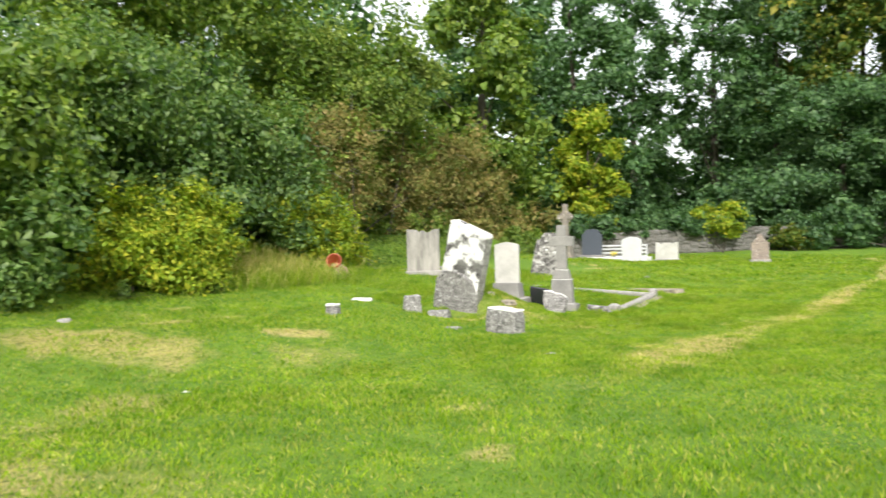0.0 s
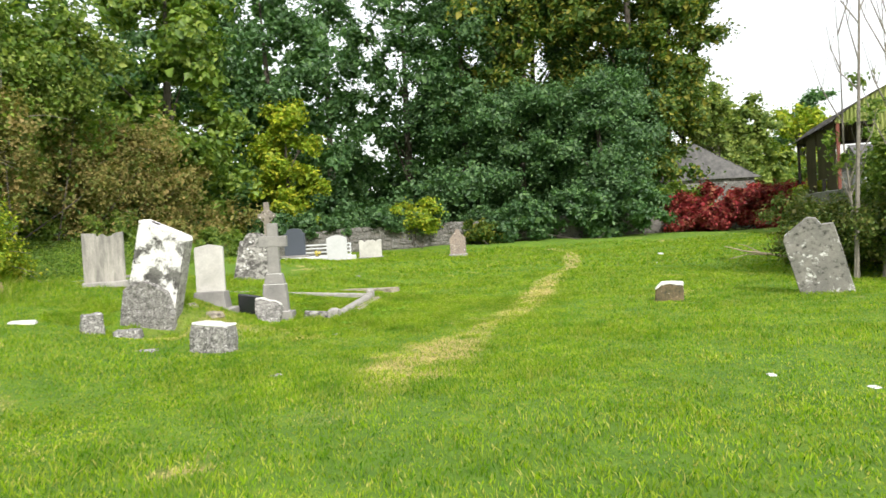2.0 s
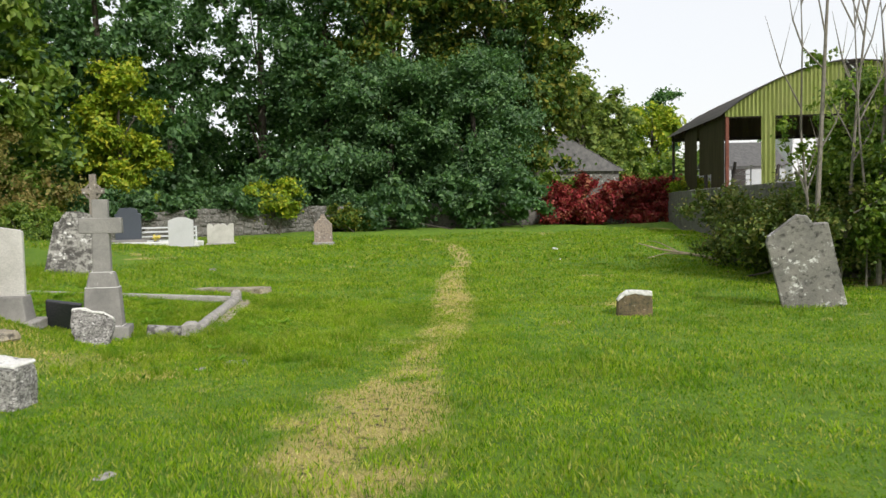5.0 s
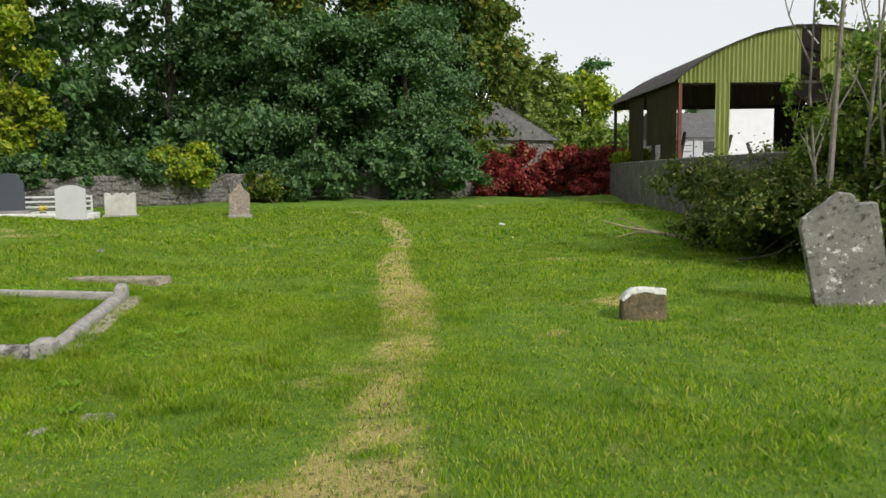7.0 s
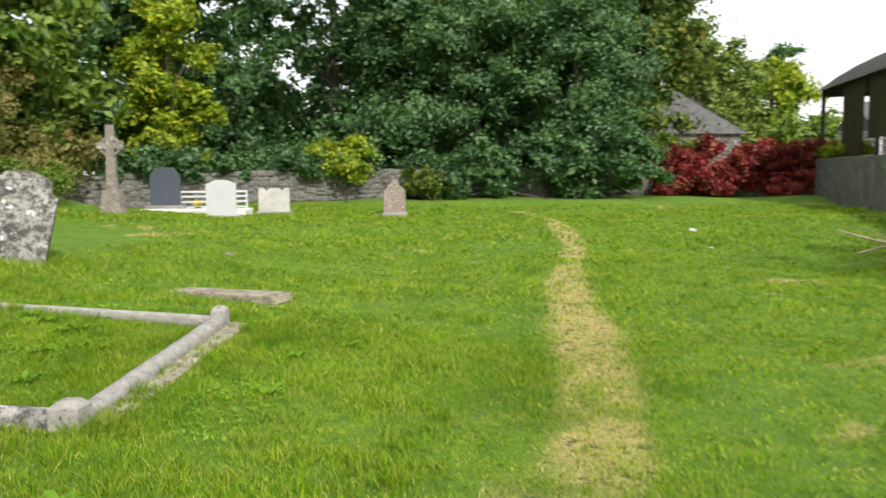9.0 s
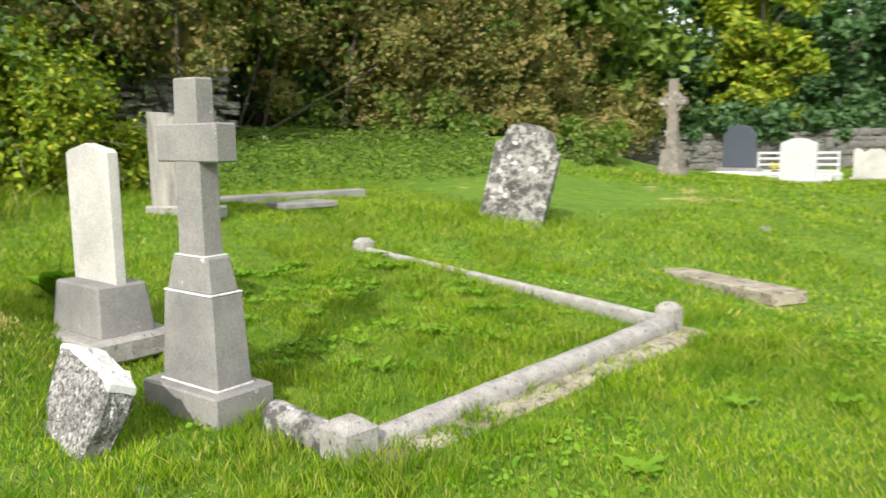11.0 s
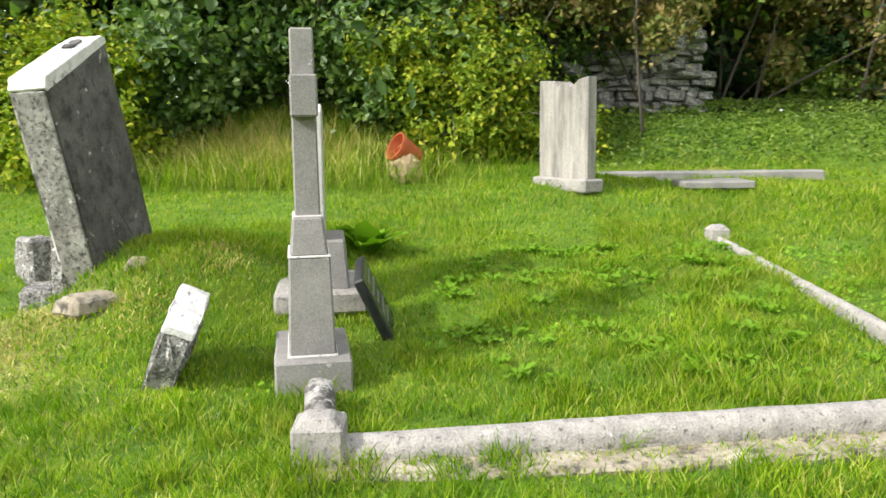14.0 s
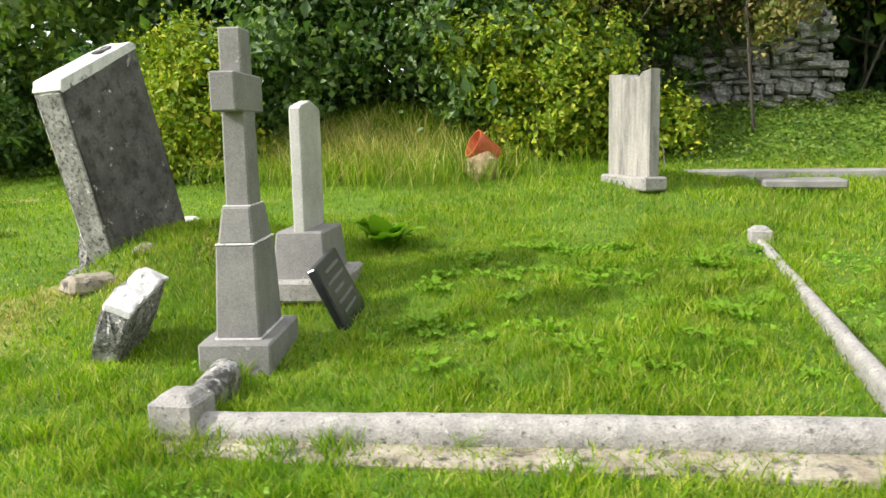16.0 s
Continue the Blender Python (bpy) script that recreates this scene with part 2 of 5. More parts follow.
def thing(name, m, label, category, group=""):
    ob = new(name)
    ob.empty_display_size = 0.1
    ob.matrix_world = m
    return tagged(ob, label, category, group)


def box(size, at=(0, 0, 0), bevel=0.01, taper=(1, 1), segs=1):
    """A box standing on at, its top scaled by taper, its edges bevelled."""
    bm = bmesh.new()
    bmesh.ops.create_cube(bm, size=1.0)
    for v in bm.verts:
        k = taper if v.co.z > 0 else (1, 1)
        v.co = Vector((v.co.x * size[0] * k[0] + at[0], v.co.y * size[1] * k[1] + at[1], (v.co.z + 0.5) * size[2] + at[2]))
    if bevel:
        bmesh.ops.bevel(bm, geom=bm.edges[:], offset=bevel, segments=segs, affect="EDGES", profile=0.6)
    return bm


def join(*bms):
    out = bms[0]
    for b in bms[1:]:
        me = bpy.data.meshes.new("tmp")
        b.to_mesh(me)
        b.free()
        out.from_mesh(me)
        bpy.data.meshes.remove(me)
    return out


def roughen(bm, amount, scale, cuts=0, seed=0.0):
    """Wear the surface: cut it finer and push it about by noise."""
    if cuts:
        bmesh.ops.subdivide_edges(bm, edges=bm.edges[:], cuts=cuts, use_grid_fill=True)
    bm.normal_update()
    for v in bm.verts:
        k = noise.noise(v.co * scale + Vector((seed, seed * 1.7, 0))) + 0.5 * noise.noise(v.co * scale * 2.7 + Vector((0, seed, 3)))
        v.co += v.normal * k * amount
    return bm


def plate(outline, thick, bevel=0.012):
    """A slab cut to an outline in x and z, of a thickness in y."""
    bm = bmesh.new()
    a = [bm.verts.new((x, -thick / 2, z)) for x, z in outline]
    b = [bm.verts.new((x, thick / 2, z)) for x, z in outline]
    bm.faces.new(a)
    bm.faces.new(b[::-1])
    for i in range(len(a)):
        j = (i + 1) % len(a)
        bm.faces.new((a[i], b[i], b[j], a[j]))
    bmesh.ops.recalc_face_normals(bm, faces=bm.faces)
    if bevel:
        rim = [e for e in bm.edges if abs(e.verts[0].co.y - e.verts[1].co.y) < 1e-6]
        bmesh.ops.bevel(bm, geom=rim, offset=bevel, segments=2, affect="EDGES", profile=0.5)
    return bm


def tube(points, radii, sides=7):
    """A bent, tapering round rod through points."""
    bm = bmesh.new()
    rings = []
    for i, p in enumerate(points):
        p = Vector(p)
        a = Vector(points[max(i - 1, 0)])
        b = Vector(points[min(i + 1, len(points) - 1)])
        q = (b - a).to_track_quat("Z", "Y")
        rings.append([bm.verts.new(p + q @ Vector((math.cos(k * math.tau / sides) * radii[i], math.sin(k * math.tau / sides) * radii[i], 0))) for k in range(sides)])
    for r0, r1 in zip(rings, rings[1:]):
        for k in range(sides):
            bm.faces.new((r0[k], r0[(k + 1) % sides], r1[(k + 1) % sides], r1[k]))
    bm.faces.new(rings[0][::-1])
    bm.faces.new(rings[-1])
    return bm


def smooth01(v, a, b):
    u = np.clip((v - a) / (b - a), 0, 1)
    return u * u * (3 - 2 * u)


# ---- ground ----
def ground_z(x, y):
    """The lie of the land: level by the path, rising to the hedge in the west and to the walls in the north."""
    x, y = np.asarray(x, float), np.asarray(y, float)
    z = -0.40 + 0.20 * smooth01(y, 18, 34) + 0.40 * smooth01(y, 34, 42)
    w = np.maximum(0.0, -4.0 - x)
    z = z + np.minimum(0.09 * w * smooth01(w, 0, 3), 1.0) * (1 - 0.85 * smooth01(y, 22, 34))
    z = z + 0.85 * smooth01(-x, 12.6, 17.0) * smooth01(y, 3, 9) * (1 - 0.9 * smooth01(y, 24, 31))
    z = z + 0.30 * np.exp(-((x - 9) / 4) ** 2 - ((y - 30) / 7) ** 2)
    z = z + 0.12 * np.exp(-((x + 5.2) / 1.8) ** 2 - ((y - 14.0) / 1.8) ** 2) + 0.10 * np.exp(-((x + 6.6) / 0.9) ** 2 - ((y - 9.0) / 0.7) ** 2)
    z = z + 0.33 * smooth01(y - 8.4, -0.42 - 1.5 * smooth01(x, -6.0, -5.3), 0.0) * (1 - smooth01(y, 8.9, 10.0)) * np.exp(-((x + 6.4) / 1.35) ** 2)
    z = z - 0.16 * np.exp(-((x + 6.7) / 0.8) ** 2 - ((y - 7.55) / 0.5) ** 2)
    z = z + 0.22 * np.exp(-((x + 10.9) / 1.1) ** 2 - ((y - 12.3) / 1.0) ** 2)
    z = z + 0.65 * smooth01(-x, 11.4, 14.2) * np.exp(-((y - 7.2) / 2.6) ** 2)
    z = z + 0.05 * np.sin(x * 0.9 + 1) * np.sin(y * 0.7) * smooth01(np.hypot(x + 2.0, y - 9), 3, 9)
    return z


def gz(x, y):
    return float(ground_z(x, y))


TRACK = [(-0.9, 2.2), (-0.75, 4.6), (-0.55, 7.0), (-0.4, 8.6), (-0.25, 10.2), (-0.12, 12.4), (-0.2, 15), (-0.3, 18.2), (-0.1, 21), (0.0, 25), (-0.35, 29.2), (-0.7, 33), (-1.8, 36)]


def track_distance(x, y):
    x, y = np.asarray(x, float), np.asarray(y, float)
    best = np.full(x.shape, 1e9)
    for (ax, ay), (bx, by) in zip(TRACK, TRACK[1:]):
        dx, dy = bx - ax, by - ay
        t = np.clip(((x - ax) * dx + (y - ay) * dy) / (dx * dx + dy * dy), 0, 1)
        best = np.minimum(best, np.hypot(x - ax - t * dx, y - ay - t * dy))
    return best


def lumps(x, y, s, seed):
    """Cheap smooth noise between about -1 and 1."""
    r = np.random.RandomState(seed)
    out = 0
    for k in range(6):
        a, f = r.uniform(0, math.tau), s * 1.55 ** (k - 2)
        out = out + np.sin((x * math.cos(a) + y * math.sin(a)) * f + r.uniform(0, 9) + 1.7 * np.sin(x * f * 0.6 * math.sin(a) + y * f * 0.5 + k)) / (1 + 0.35 * k)
    return out / 2.6


def worn(x, y):
    """How far the turf is worn to dry straw: along the trodden line, and in some patches."""
    width = 0.30 + 0.12 * lumps(x, y, 1.6, 3) + 0.35 * np.exp(-((np.asarray(y) - 5.0) / 1.8) ** 2)
    path = 1 - smooth01(track_distance(x, y), width * 0.45, width * 1.5)
    path = path * (0.74 + 0.42 * lumps(x, y, 5.0, 8) + 0.42 * lumps(x, y, 11.0, 14)) * (1 - 0.8 * smooth01(-np.asarray(y), -5.0, -3.0))
    spots = smooth01(lumps(x, y, 1.5, 5) + 0.5 * lumps(x, y, 5.0, 6), 0.75, 1.25) * 0.6
    south = smooth01(-np.asarray(y), -5.5, 0.0) * smooth01(-np.asarray(x), -0.5, 4.0) * smooth01(lumps(x, y, 1.1, 9) + 0.4 * lumps(x, y, 4.0, 19), 0.1, 0.9) * 0.55
    dry = 0.5 * np.exp(-((np.asarray(x) + 5.2) / 1.7) ** 2 - ((np.asarray(y) - 8.5) / 1.0) ** 2) * (0.6 + 0.6 * lumps(x, y, 4.0, 17))
    return np.clip(np.maximum(np.maximum(np.maximum(path, spots), south), dry), 0, 1)


def grid_lines(lo, hi, fine_lo, fine_hi, step, wide):
    return np.unique(np.concatenate([np.arange(lo, fine_lo, wide), np.arange(fine_lo, fine_hi, step), np.arange(fine_hi, hi + 1, wide)]).round(3))


def mat_ground():
    m, nt, bs, n, l = nodes_of("turf")
    at = n.new("ShaderNodeAttribute")
    at.attribute_name = "worn"
    big = tex(nt, "noise", 0.35, 5, 0.6)
    mid = tex(nt, "noise", 4.0, 6, 0.7)
    fine = tex(nt, "noise", 55.0, 4, 0.75)
    green = ramp(nt, mid.outputs["Fac"], [(0.3, (0.07, 0.16, 0.006)), (0.55, (0.125, 0.235, 0.009)), (0.75, (0.22, 0.31, 0.02))])
    green = mix(nt, 0.45, green, ramp(nt, big.outputs["Fac"], [(0.35, (0.36, 0.42, 0.3)), (0.65, (0.66, 0.6, 0.5))]), "OVERLAY")
    green = mix(nt, 0.5, green, ramp(nt, fine.outputs["Fac"], [(0.3, (0.22, 0.22, 0.2)), (0.7, (0.8, 0.8, 0.72))]), "OVERLAY")
    dry = ramp(nt, fine.outputs["Fac"], [(0.3, (0.20, 0.17, 0.05)), (0.5, (0.44, 0.37, 0.12)), (0.7, (0.66, 0.57, 0.24))])
    clods = tex(nt, "noise", 9.0, 5, 0.7)
    dry = mix(nt, ramp(nt, clods.outputs["Fac"], [(0.36, (1.0,)), (0.47, (0.0,))]), dry, (0.085, 0.075, 0.03))
    add = n.new("ShaderNodeMath")
    add.operation = "MULTIPLY_ADD"
    l.new(fine.outputs["Fac"], add.inputs[0])
    add.inputs[1].default_value = 0.5
    l.new(at.outputs["Fac"], add.inputs[2])
    l.new(mix(nt, ramp(nt, add.outputs["Value"], [(0.38, (0.0,)), (0.85, (1.0,))]), green, dry), bs.inputs["Base Color"])
    bs.inputs["Roughness"].default_value = 0.95
    nb = bump(nt, bs, fine.outputs["Fac"], 0.9, 0.03)
    bump(nt, bs, mid.outputs["Fac"], 0.6, 0.06, nb)
    return m


gx = grid_lines(-420, 420, -16, 14, 0.22, 12)
gy = grid_lines(-420, 620, -9, 46, 0.14, 12)
GX, GY = np.meshgrid(gx, gy)
GZ = ground_z(GX, GY)
nx, ny = len(gx), len(gy)
quads = [(j * nx + i, j * nx + i + 1, (j + 1) * nx + i + 1, (j + 1) * nx + i) for j in range(ny - 1) for i in range(nx - 1)]
turf = link_mesh("ground", np.stack([GX, GY, GZ], -1).reshape(-1, 3).tolist(), quads, mat_ground(), smooth=True)
tagged(turf, "bright green mown churchyard turf with a trodden straw path", "ground", kind="structure")
attr = turf.data.attributes.new("worn", "FLOAT", "POINT")
attr.data.foreach_set("value", worn(GX, GY).ravel())


# ---- leaves ----
def leaf_mesh(name, centres, outward, size, material, parent=None, label="", fold=0.25, droop=0.3, seed=0, shape=0.62):
    """Many small folded leaves, two triangles each, loosely facing outward."""
    r = np.random.RandomState(seed)
    n = len(centres)
    d = outward + r.normal(0, 0.75, (n, 3)) + (0, 0, 0.35)
    d /= np.linalg.norm(d, axis=1, keepdims=True) + 1e-9
    a = np.cross(d, r.normal(0, 1, (n, 3)))
    a[:, 2] -= droop
    a -= (a * d).sum(1, keepdims=True) * d
    a /= np.linalg.norm(a, axis=1, keepdims=True) + 1e-9
    b = np.cross(d, a)
    s = (size if np.ndim(size) else np.full(n, size)) * r.uniform(0.65, 1.35, n)
    s = s[:, None]
    v = np.stack([centres - a * s * 0.5, centres + b * s * shape * 0.5 + d * s * fold, centres + a * s * 0.5, centres - b * s * shape * 0.5 + d * s * fold], 1).reshape(-1, 3)
    me = bpy.data.meshes.new(name)
    me.vertices.add(4 * n)
    me.vertices.foreach_set("co", v.astype(np.float32).ravel())
    k = np.arange(n)[:, None] * 4
    loops = np.concatenate([k, k + 1, k + 2, k, k + 2, k + 3], 1).ravel()
    me.loops.add(6 * n)
    me.loops.foreach_set("vertex_index", loops.astype(np.int32))
    me.polygons.add(2 * n)
    me.polygons.foreach_set("loop_start", (np.arange(2 * n) * 3).astype(np.int32))
    me.update(calc_edges=True)
    return mesh_part(name, me, material, parent, label)


def clumpy(blobs, count, seed, inner=0.25, ragged=0.22, sub=0.28):
    """Points of leaves in clumps on and under the skin of several ellipsoids, with their outward ways."""
    r = np.random.RandomState(seed)
    vol = np.array([(b[3] * b[4] * b[5]) ** (2 / 3) for b in blobs])
    share = np.maximum((vol / vol.sum() * count).astype(int), 8)
    P, D, S = [], [], []
    for (cx, cy, cz, rx, ry, rz), k in zip(blobs, share):
        m = max(6, int(k / 110))
        u = r.normal(0, 1, (m, 3))
        u /= np.linalg.norm(u, axis=1, keepdims=True)
        rad = 1 - ragged * np.abs(r.normal(0, 1, (m, 1)))
        own = r.randint(0, m, k)
        way = u[own] * rad[own] + r.normal(0, sub, (k, 3)) * r.uniform(0.3, 1, (k, 1))
        deep = r.uniform(0, 1, k) < inner
        way[deep] *= r.uniform(0.35, 0.85, (deep.sum(), 1))
        P.append(way * (rx, ry, rz) + (cx, cy, cz))
        D.append(way / (np.linalg.norm(way, axis=1, keepdims=True) + 1e-9))
        S.append(np.where(deep, 1.9, 1.0))
    return np.concatenate(P), np.concatenate(D), np.concatenate(S)


def above_ground(P, D, S, low=0.03):
    keep = P[:, 2] > ground_z(P[:, 0], P[:, 1]) + low
    return P[keep], D[keep], S[keep]


def random_blobs(box6, count, size, seed):
    """Ellipsoids scattered in a box (x0, x1, y0, y1, z0, z1)."""
    r = np.random.RandomState(seed)
    x0, x1, y0, y1, z0, z1 = box6
    out = []
    for _ in range(count):
        s = size * r.uniform(0.7, 1.3)
        out.append((r.uniform(x0, x1), r.uniform(y0, y1), r.uniform(z0, z1), s, s * r.uniform(0.8, 1.2), s * r.uniform(0.7, 1.0)))
    return out


def bush(label, box6, blobs, size, leaves, leaf, material, seed, name="bush", category="bush", stems=5, sub=0.28, shape=0.62, twigs=0):
    """A shrub: stems from the ground, a ragged body of leaves, and bare twigs standing out of it."""
    x0, x1, y0, y1 = box6[:4]
    cx, cy = (x0 + x1) / 2, (y0 + y1) / 2
    base = gz(cx, cy)
    ob = thing(name, pose(cx, cy, base), label, category)
    r = np.random.RandomState(seed)
    bl = random_blobs(box6, blobs, size, seed)
    for k in range(stems):
        b = bl[k % len(bl)]
        foot = Vector((r.uniform(x0, x1), r.uniform(y0, y1), 0))
        foot.z = gz(foot.x, foot.y) - 0.05
        tip = Vector(b[:3])
        mid = foot.lerp(tip, 0.5) + Vector(r.normal(0, 0.15, 3))
        part("stem", tube([foot - ob.location, mid - ob.location, tip - ob.location], [0.03, 0.022, 0.008], 5), M_bark, ob)
    for k in range(twigs):
        b = bl[r.randint(0, len(bl))]
        way = Vector((abs(r.normal(0.7, 0.4)), r.normal(0, 0.8), r.normal(0.1, 0.45))).normalized()
        p = Vector(b[:3]) - ob.location + way * b[3] * 0.6
        n = r.uniform(0.5, 1.1)
        bend = Vector(r.normal(0, 0.12, 3)) - Vector((0, 0, 0.12))
        part("twig", tube([p, p + way * n * 0.5, p + way * n + bend], [0.012, 0.008, 0.003], 4), M_twig, ob)
    P, D, S = above_ground(*clumpy(bl, leaves, seed, sub=sub))
    leaf_mesh("foliage", P - np.array(ob.location), D, leaf * S, material, ob, seed=seed, shape=shape)
    return ob


def tree(label, at, height, spread, leaves, leaf, material, seed, trunk=0.2, low=0.25, blobs=16, bare=0.0, name="tree", limbs=7, sub=0.28):
    """A tree: tapered trunk, limbs, and a crown of leaf clumps round the limbs' ends."""
    r = np.random.RandomState(seed)
    base = gz(*at)
    ob = thing(name, pose(at[0], at[1], base), label, "tree")
    lean = r.normal(0, 0.03, 2) * height
    spine = [(0, 0, -0.2), (lean[0] * 0.3, lean[1] * 0.3, height * 0.35), (lean[0] * 0.7, lean[1] * 0.7, height * 0.7), (lean[0], lean[1], height * 0.95)]
    part("trunk", tube(spine, [trunk * 1.25, trunk * 0.9, trunk * 0.5, trunk * 0.12], 9), M_bark, ob)
    bl = []
    for k in range(blobs):
        f = low + (1 - low) * (k + r.uniform(0, 1)) / blobs
        w = spread * (0.5 + 0.62 * math.sin(math.pi * min(1, max(0.0, (f - low) / (1 - low) * 0.82 + 0.16)))) * r.uniform(0.45, 0.9)
        a = k * 2.4 + r.uniform(-0.5, 0.5)
        s = spread * r.uniform(0.34, 0.52)
        bl.append((math.cos(a) * w * 0.75 + lean[0] * f, math.sin(a) * w * 0.75 + lean[1] * f, height * f, s, s, s * r.uniform(0.6, 0.85)))
    for k in range(limbs):
        b = bl[(k * 2) % len(bl)]
        z0 = max(0.12, b[2] / height - 0.22) * height
        part("limb", tube([(lean[0] * z0 / height, lean[1] * z0 / height, z0), (b[0] * 0.5, b[1] * 0.5, (z0 + b[2]) / 2 + 0.2), b[:3]], [trunk * 0.38, trunk * 0.22, 0.02], 6), M_bark, ob)
    P, D, S = clumpy(bl, leaves, seed, 0.3, 0.25, sub)
    keep = P[:, 2] > 0.15
    leaf_mesh("crown", P[keep], D[keep], leaf * S[keep], material, ob, seed=seed)
    return ob


def shrink(v, k):
    return tuple(c * k for c in v)


# ---- walls round the churchyard ----
def rubble_wall(name, line, height, thick, label, stone_rows, face_from, face_to, seed, ragged_end=False, stone=(0.34, 0.2)):
    """A mortared rubble wall along a line of points; stones stand proud on its near face."""
    r = np.random.RandomState(seed)
    ob = thing(name, Matrix.Identity(4), label, "wall")
    tagged(ob, kind="structure")
    bm = bmesh.new()
    for (ax, ay), (bx, by) in zip(line, line[1:]):
        n = max(2, int(math.hypot(bx - ax, by - ay) / 0.6))
        w = Vector((bx - ax, by - ay, 0)).normalized()
        side = Vector((-w.y, w.x, 0)) * thick / 2
        rings = []
        for i in range(n + 1):
            p = Vector((ax + (bx - ax) * i / n, ay + (by - ay) * i / n, 0))
            g = gz(p.x, p.y)
            top = g + height + 0.07 * noise.noise(p * 0.8)
            rings.append([bm.verts.new(Vector((p.x, p.y, z)) + s) for s, z in ((side, g - 0.3), (side, top), (-side, top), (-side, g - 0.3))])
        for a, b in zip(rings, rings[1:]):
            for k in range(3):
                bm.faces.new((a[k], a[k + 1], b[k + 1], b[k]))
        bm.faces.new(rings[0])
        bm.faces.new(rings[-1][::-1])
    part("wall_core", bm, M_mortar, ob)
    bits = []
    for k in range(7):
        b = roughen(box((1, 1, 1), (0, 0, -0.5), 0.16), 0.08, 2.2, 0, seed + k)
        me = bpy.data.meshes.new("stone")
        b.to_mesh(me)
        b.free()
        me.materials.append(M_rubble)
        bits.append(me)
    total = 0.0
    for (ax, ay), (bx, by) in zip(line, line[1:]):
        length = math.hypot(bx - ax, by - ay)
        w = Vector(((bx - ax) / length, (by - ay) / length, 0))
        side = Vector((w.y, -w.x, 0)) * thick / 2
        row_h = height / stone_rows
        for row in range(stone_rows):
            s = -r.uniform(0, 0.3)
            while s < length:
                run = stone[0] * r.uniform(0.6, 1.6)
                if face_from <= total + s <= face_to and s + run < length + 0.1:
                    p = Vector((ax, ay, 0)) + w * (s + run / 2) + side
                    st = new("stone", bits[r.randint(0, 7)])
                    st.parent = ob
                    st.matrix_local = Matrix.LocRotScale((p.x, p.y, gz(p.x, p.y) + (row + 0.5) * row_h + r.normal(0, 0.045)), Euler((r.normal(0, 0.1), r.normal(0, 0.11), math.atan2(w.y, w.x) + r.normal(0, 0.05))), (run * r.uniform(0.75, 1.05), r.uniform(0.07, 0.2), row_h * r.uniform(0.5, 1.3)))
                s += run
        total += length
    return ob


rubble_wall("wall_north", [(-26, 30.5), (-17, 35.5), (-8.5, 41.0), (3, 45.0), (13, 47.5)], 1.35, 0.5, "low grey rubble stone boundary wall under trees", 6, 6.5, 25.5, 11, stone=(0.34, 0.2))


def ruin_wall():
    """A broken end of an old wall, its stones stepping back towards the top."""
    r = np.random.RandomState(5)
    ob = thing("wall_west", pose(-16.2, 15.25, gz(-16.2, 15.25)), "ruined grey rubble wall end, overgrown with ivy", "wall")
    tagged(ob, kind="structure")
    part("wall_core", roughen(box((0.6, 4.6, 2.5), (-0.45, -2.8, -0.4), 0.05), 0.10, 1.6, 5), M_ruin, ob)
    bits = []
    for k in range(8):
        b = roughen(box((1, 1, 1), (0, 0, -0.5), 0.14), 0.10, 1.8, 1, k * 3.1)
        me = bpy.data.meshes.new("stone")
        b.to_mesh(me)
        b.free()
        me.materials.append(M_ruin)
        bits.append(me)
    z = 0.0
    while z < 2.6:
        h = r.uniform(0.07, 0.2)
        y = 0.35 - 0.32 * z + r.uniform(-0.22, 0.2)
        while y > -3.4:
            run = r.uniform(0.1, 0.48)
            st = new("stone", bits[r.randint(0, 8)])
            st.parent = ob
            st.matrix_local = Matrix.LocRotScale((0.0 + r.normal(0, 0.09), y - run / 2, z + h / 2 - 0.15), Euler((r.normal(0, 0.14), r.normal(0, 0.1), r.normal(0, 0.14))), (r.uniform(0.25, 0.5), run * 0.95, h * r.uniform(0.65, 1.35)))
            y -= run
        z += h


ruin_wall()

RET = [(11.6, 43.5), (10.2, 34.0), (9.3, 26.0), (9.0, 17.0)]
ret = thing("wall_east", Matrix.Identity(4), "dark grey cement-rendered retaining wall below the barn", "wall")
tagged(ret, kind="structure")
for (ax, ay), (bx, by) in zip(RET, RET[1:]):
    n = math.hypot(bx - ax, by - ay)
    bm = roughen(box((n + 0.06, 0.4, 2.6), (0, 0, -0.72), 0.03), 0.03, 0.8, 6)
    bm.transform(pose((ax + bx) / 2, (ay + by) / 2, 0, 0, 0, math.degrees(math.atan2(by - ay, bx - ax))))
    part("wall_length", bm, M_render, ret)
terrace = part("ground_terrace", roughen(box((34, 38, 1.6), (29.6, 42.0, 0.1), 0.05), 0.04, 0.5, 5), mat_plain("yard_gravel", (0.22, 0.20, 0.17), (0.38, 0.35, 0.30), 3, 0.95, 0, 0.8))
tagged(terrace, "raised pale gravel farmyard beside the barn", "yard", kind="structure")


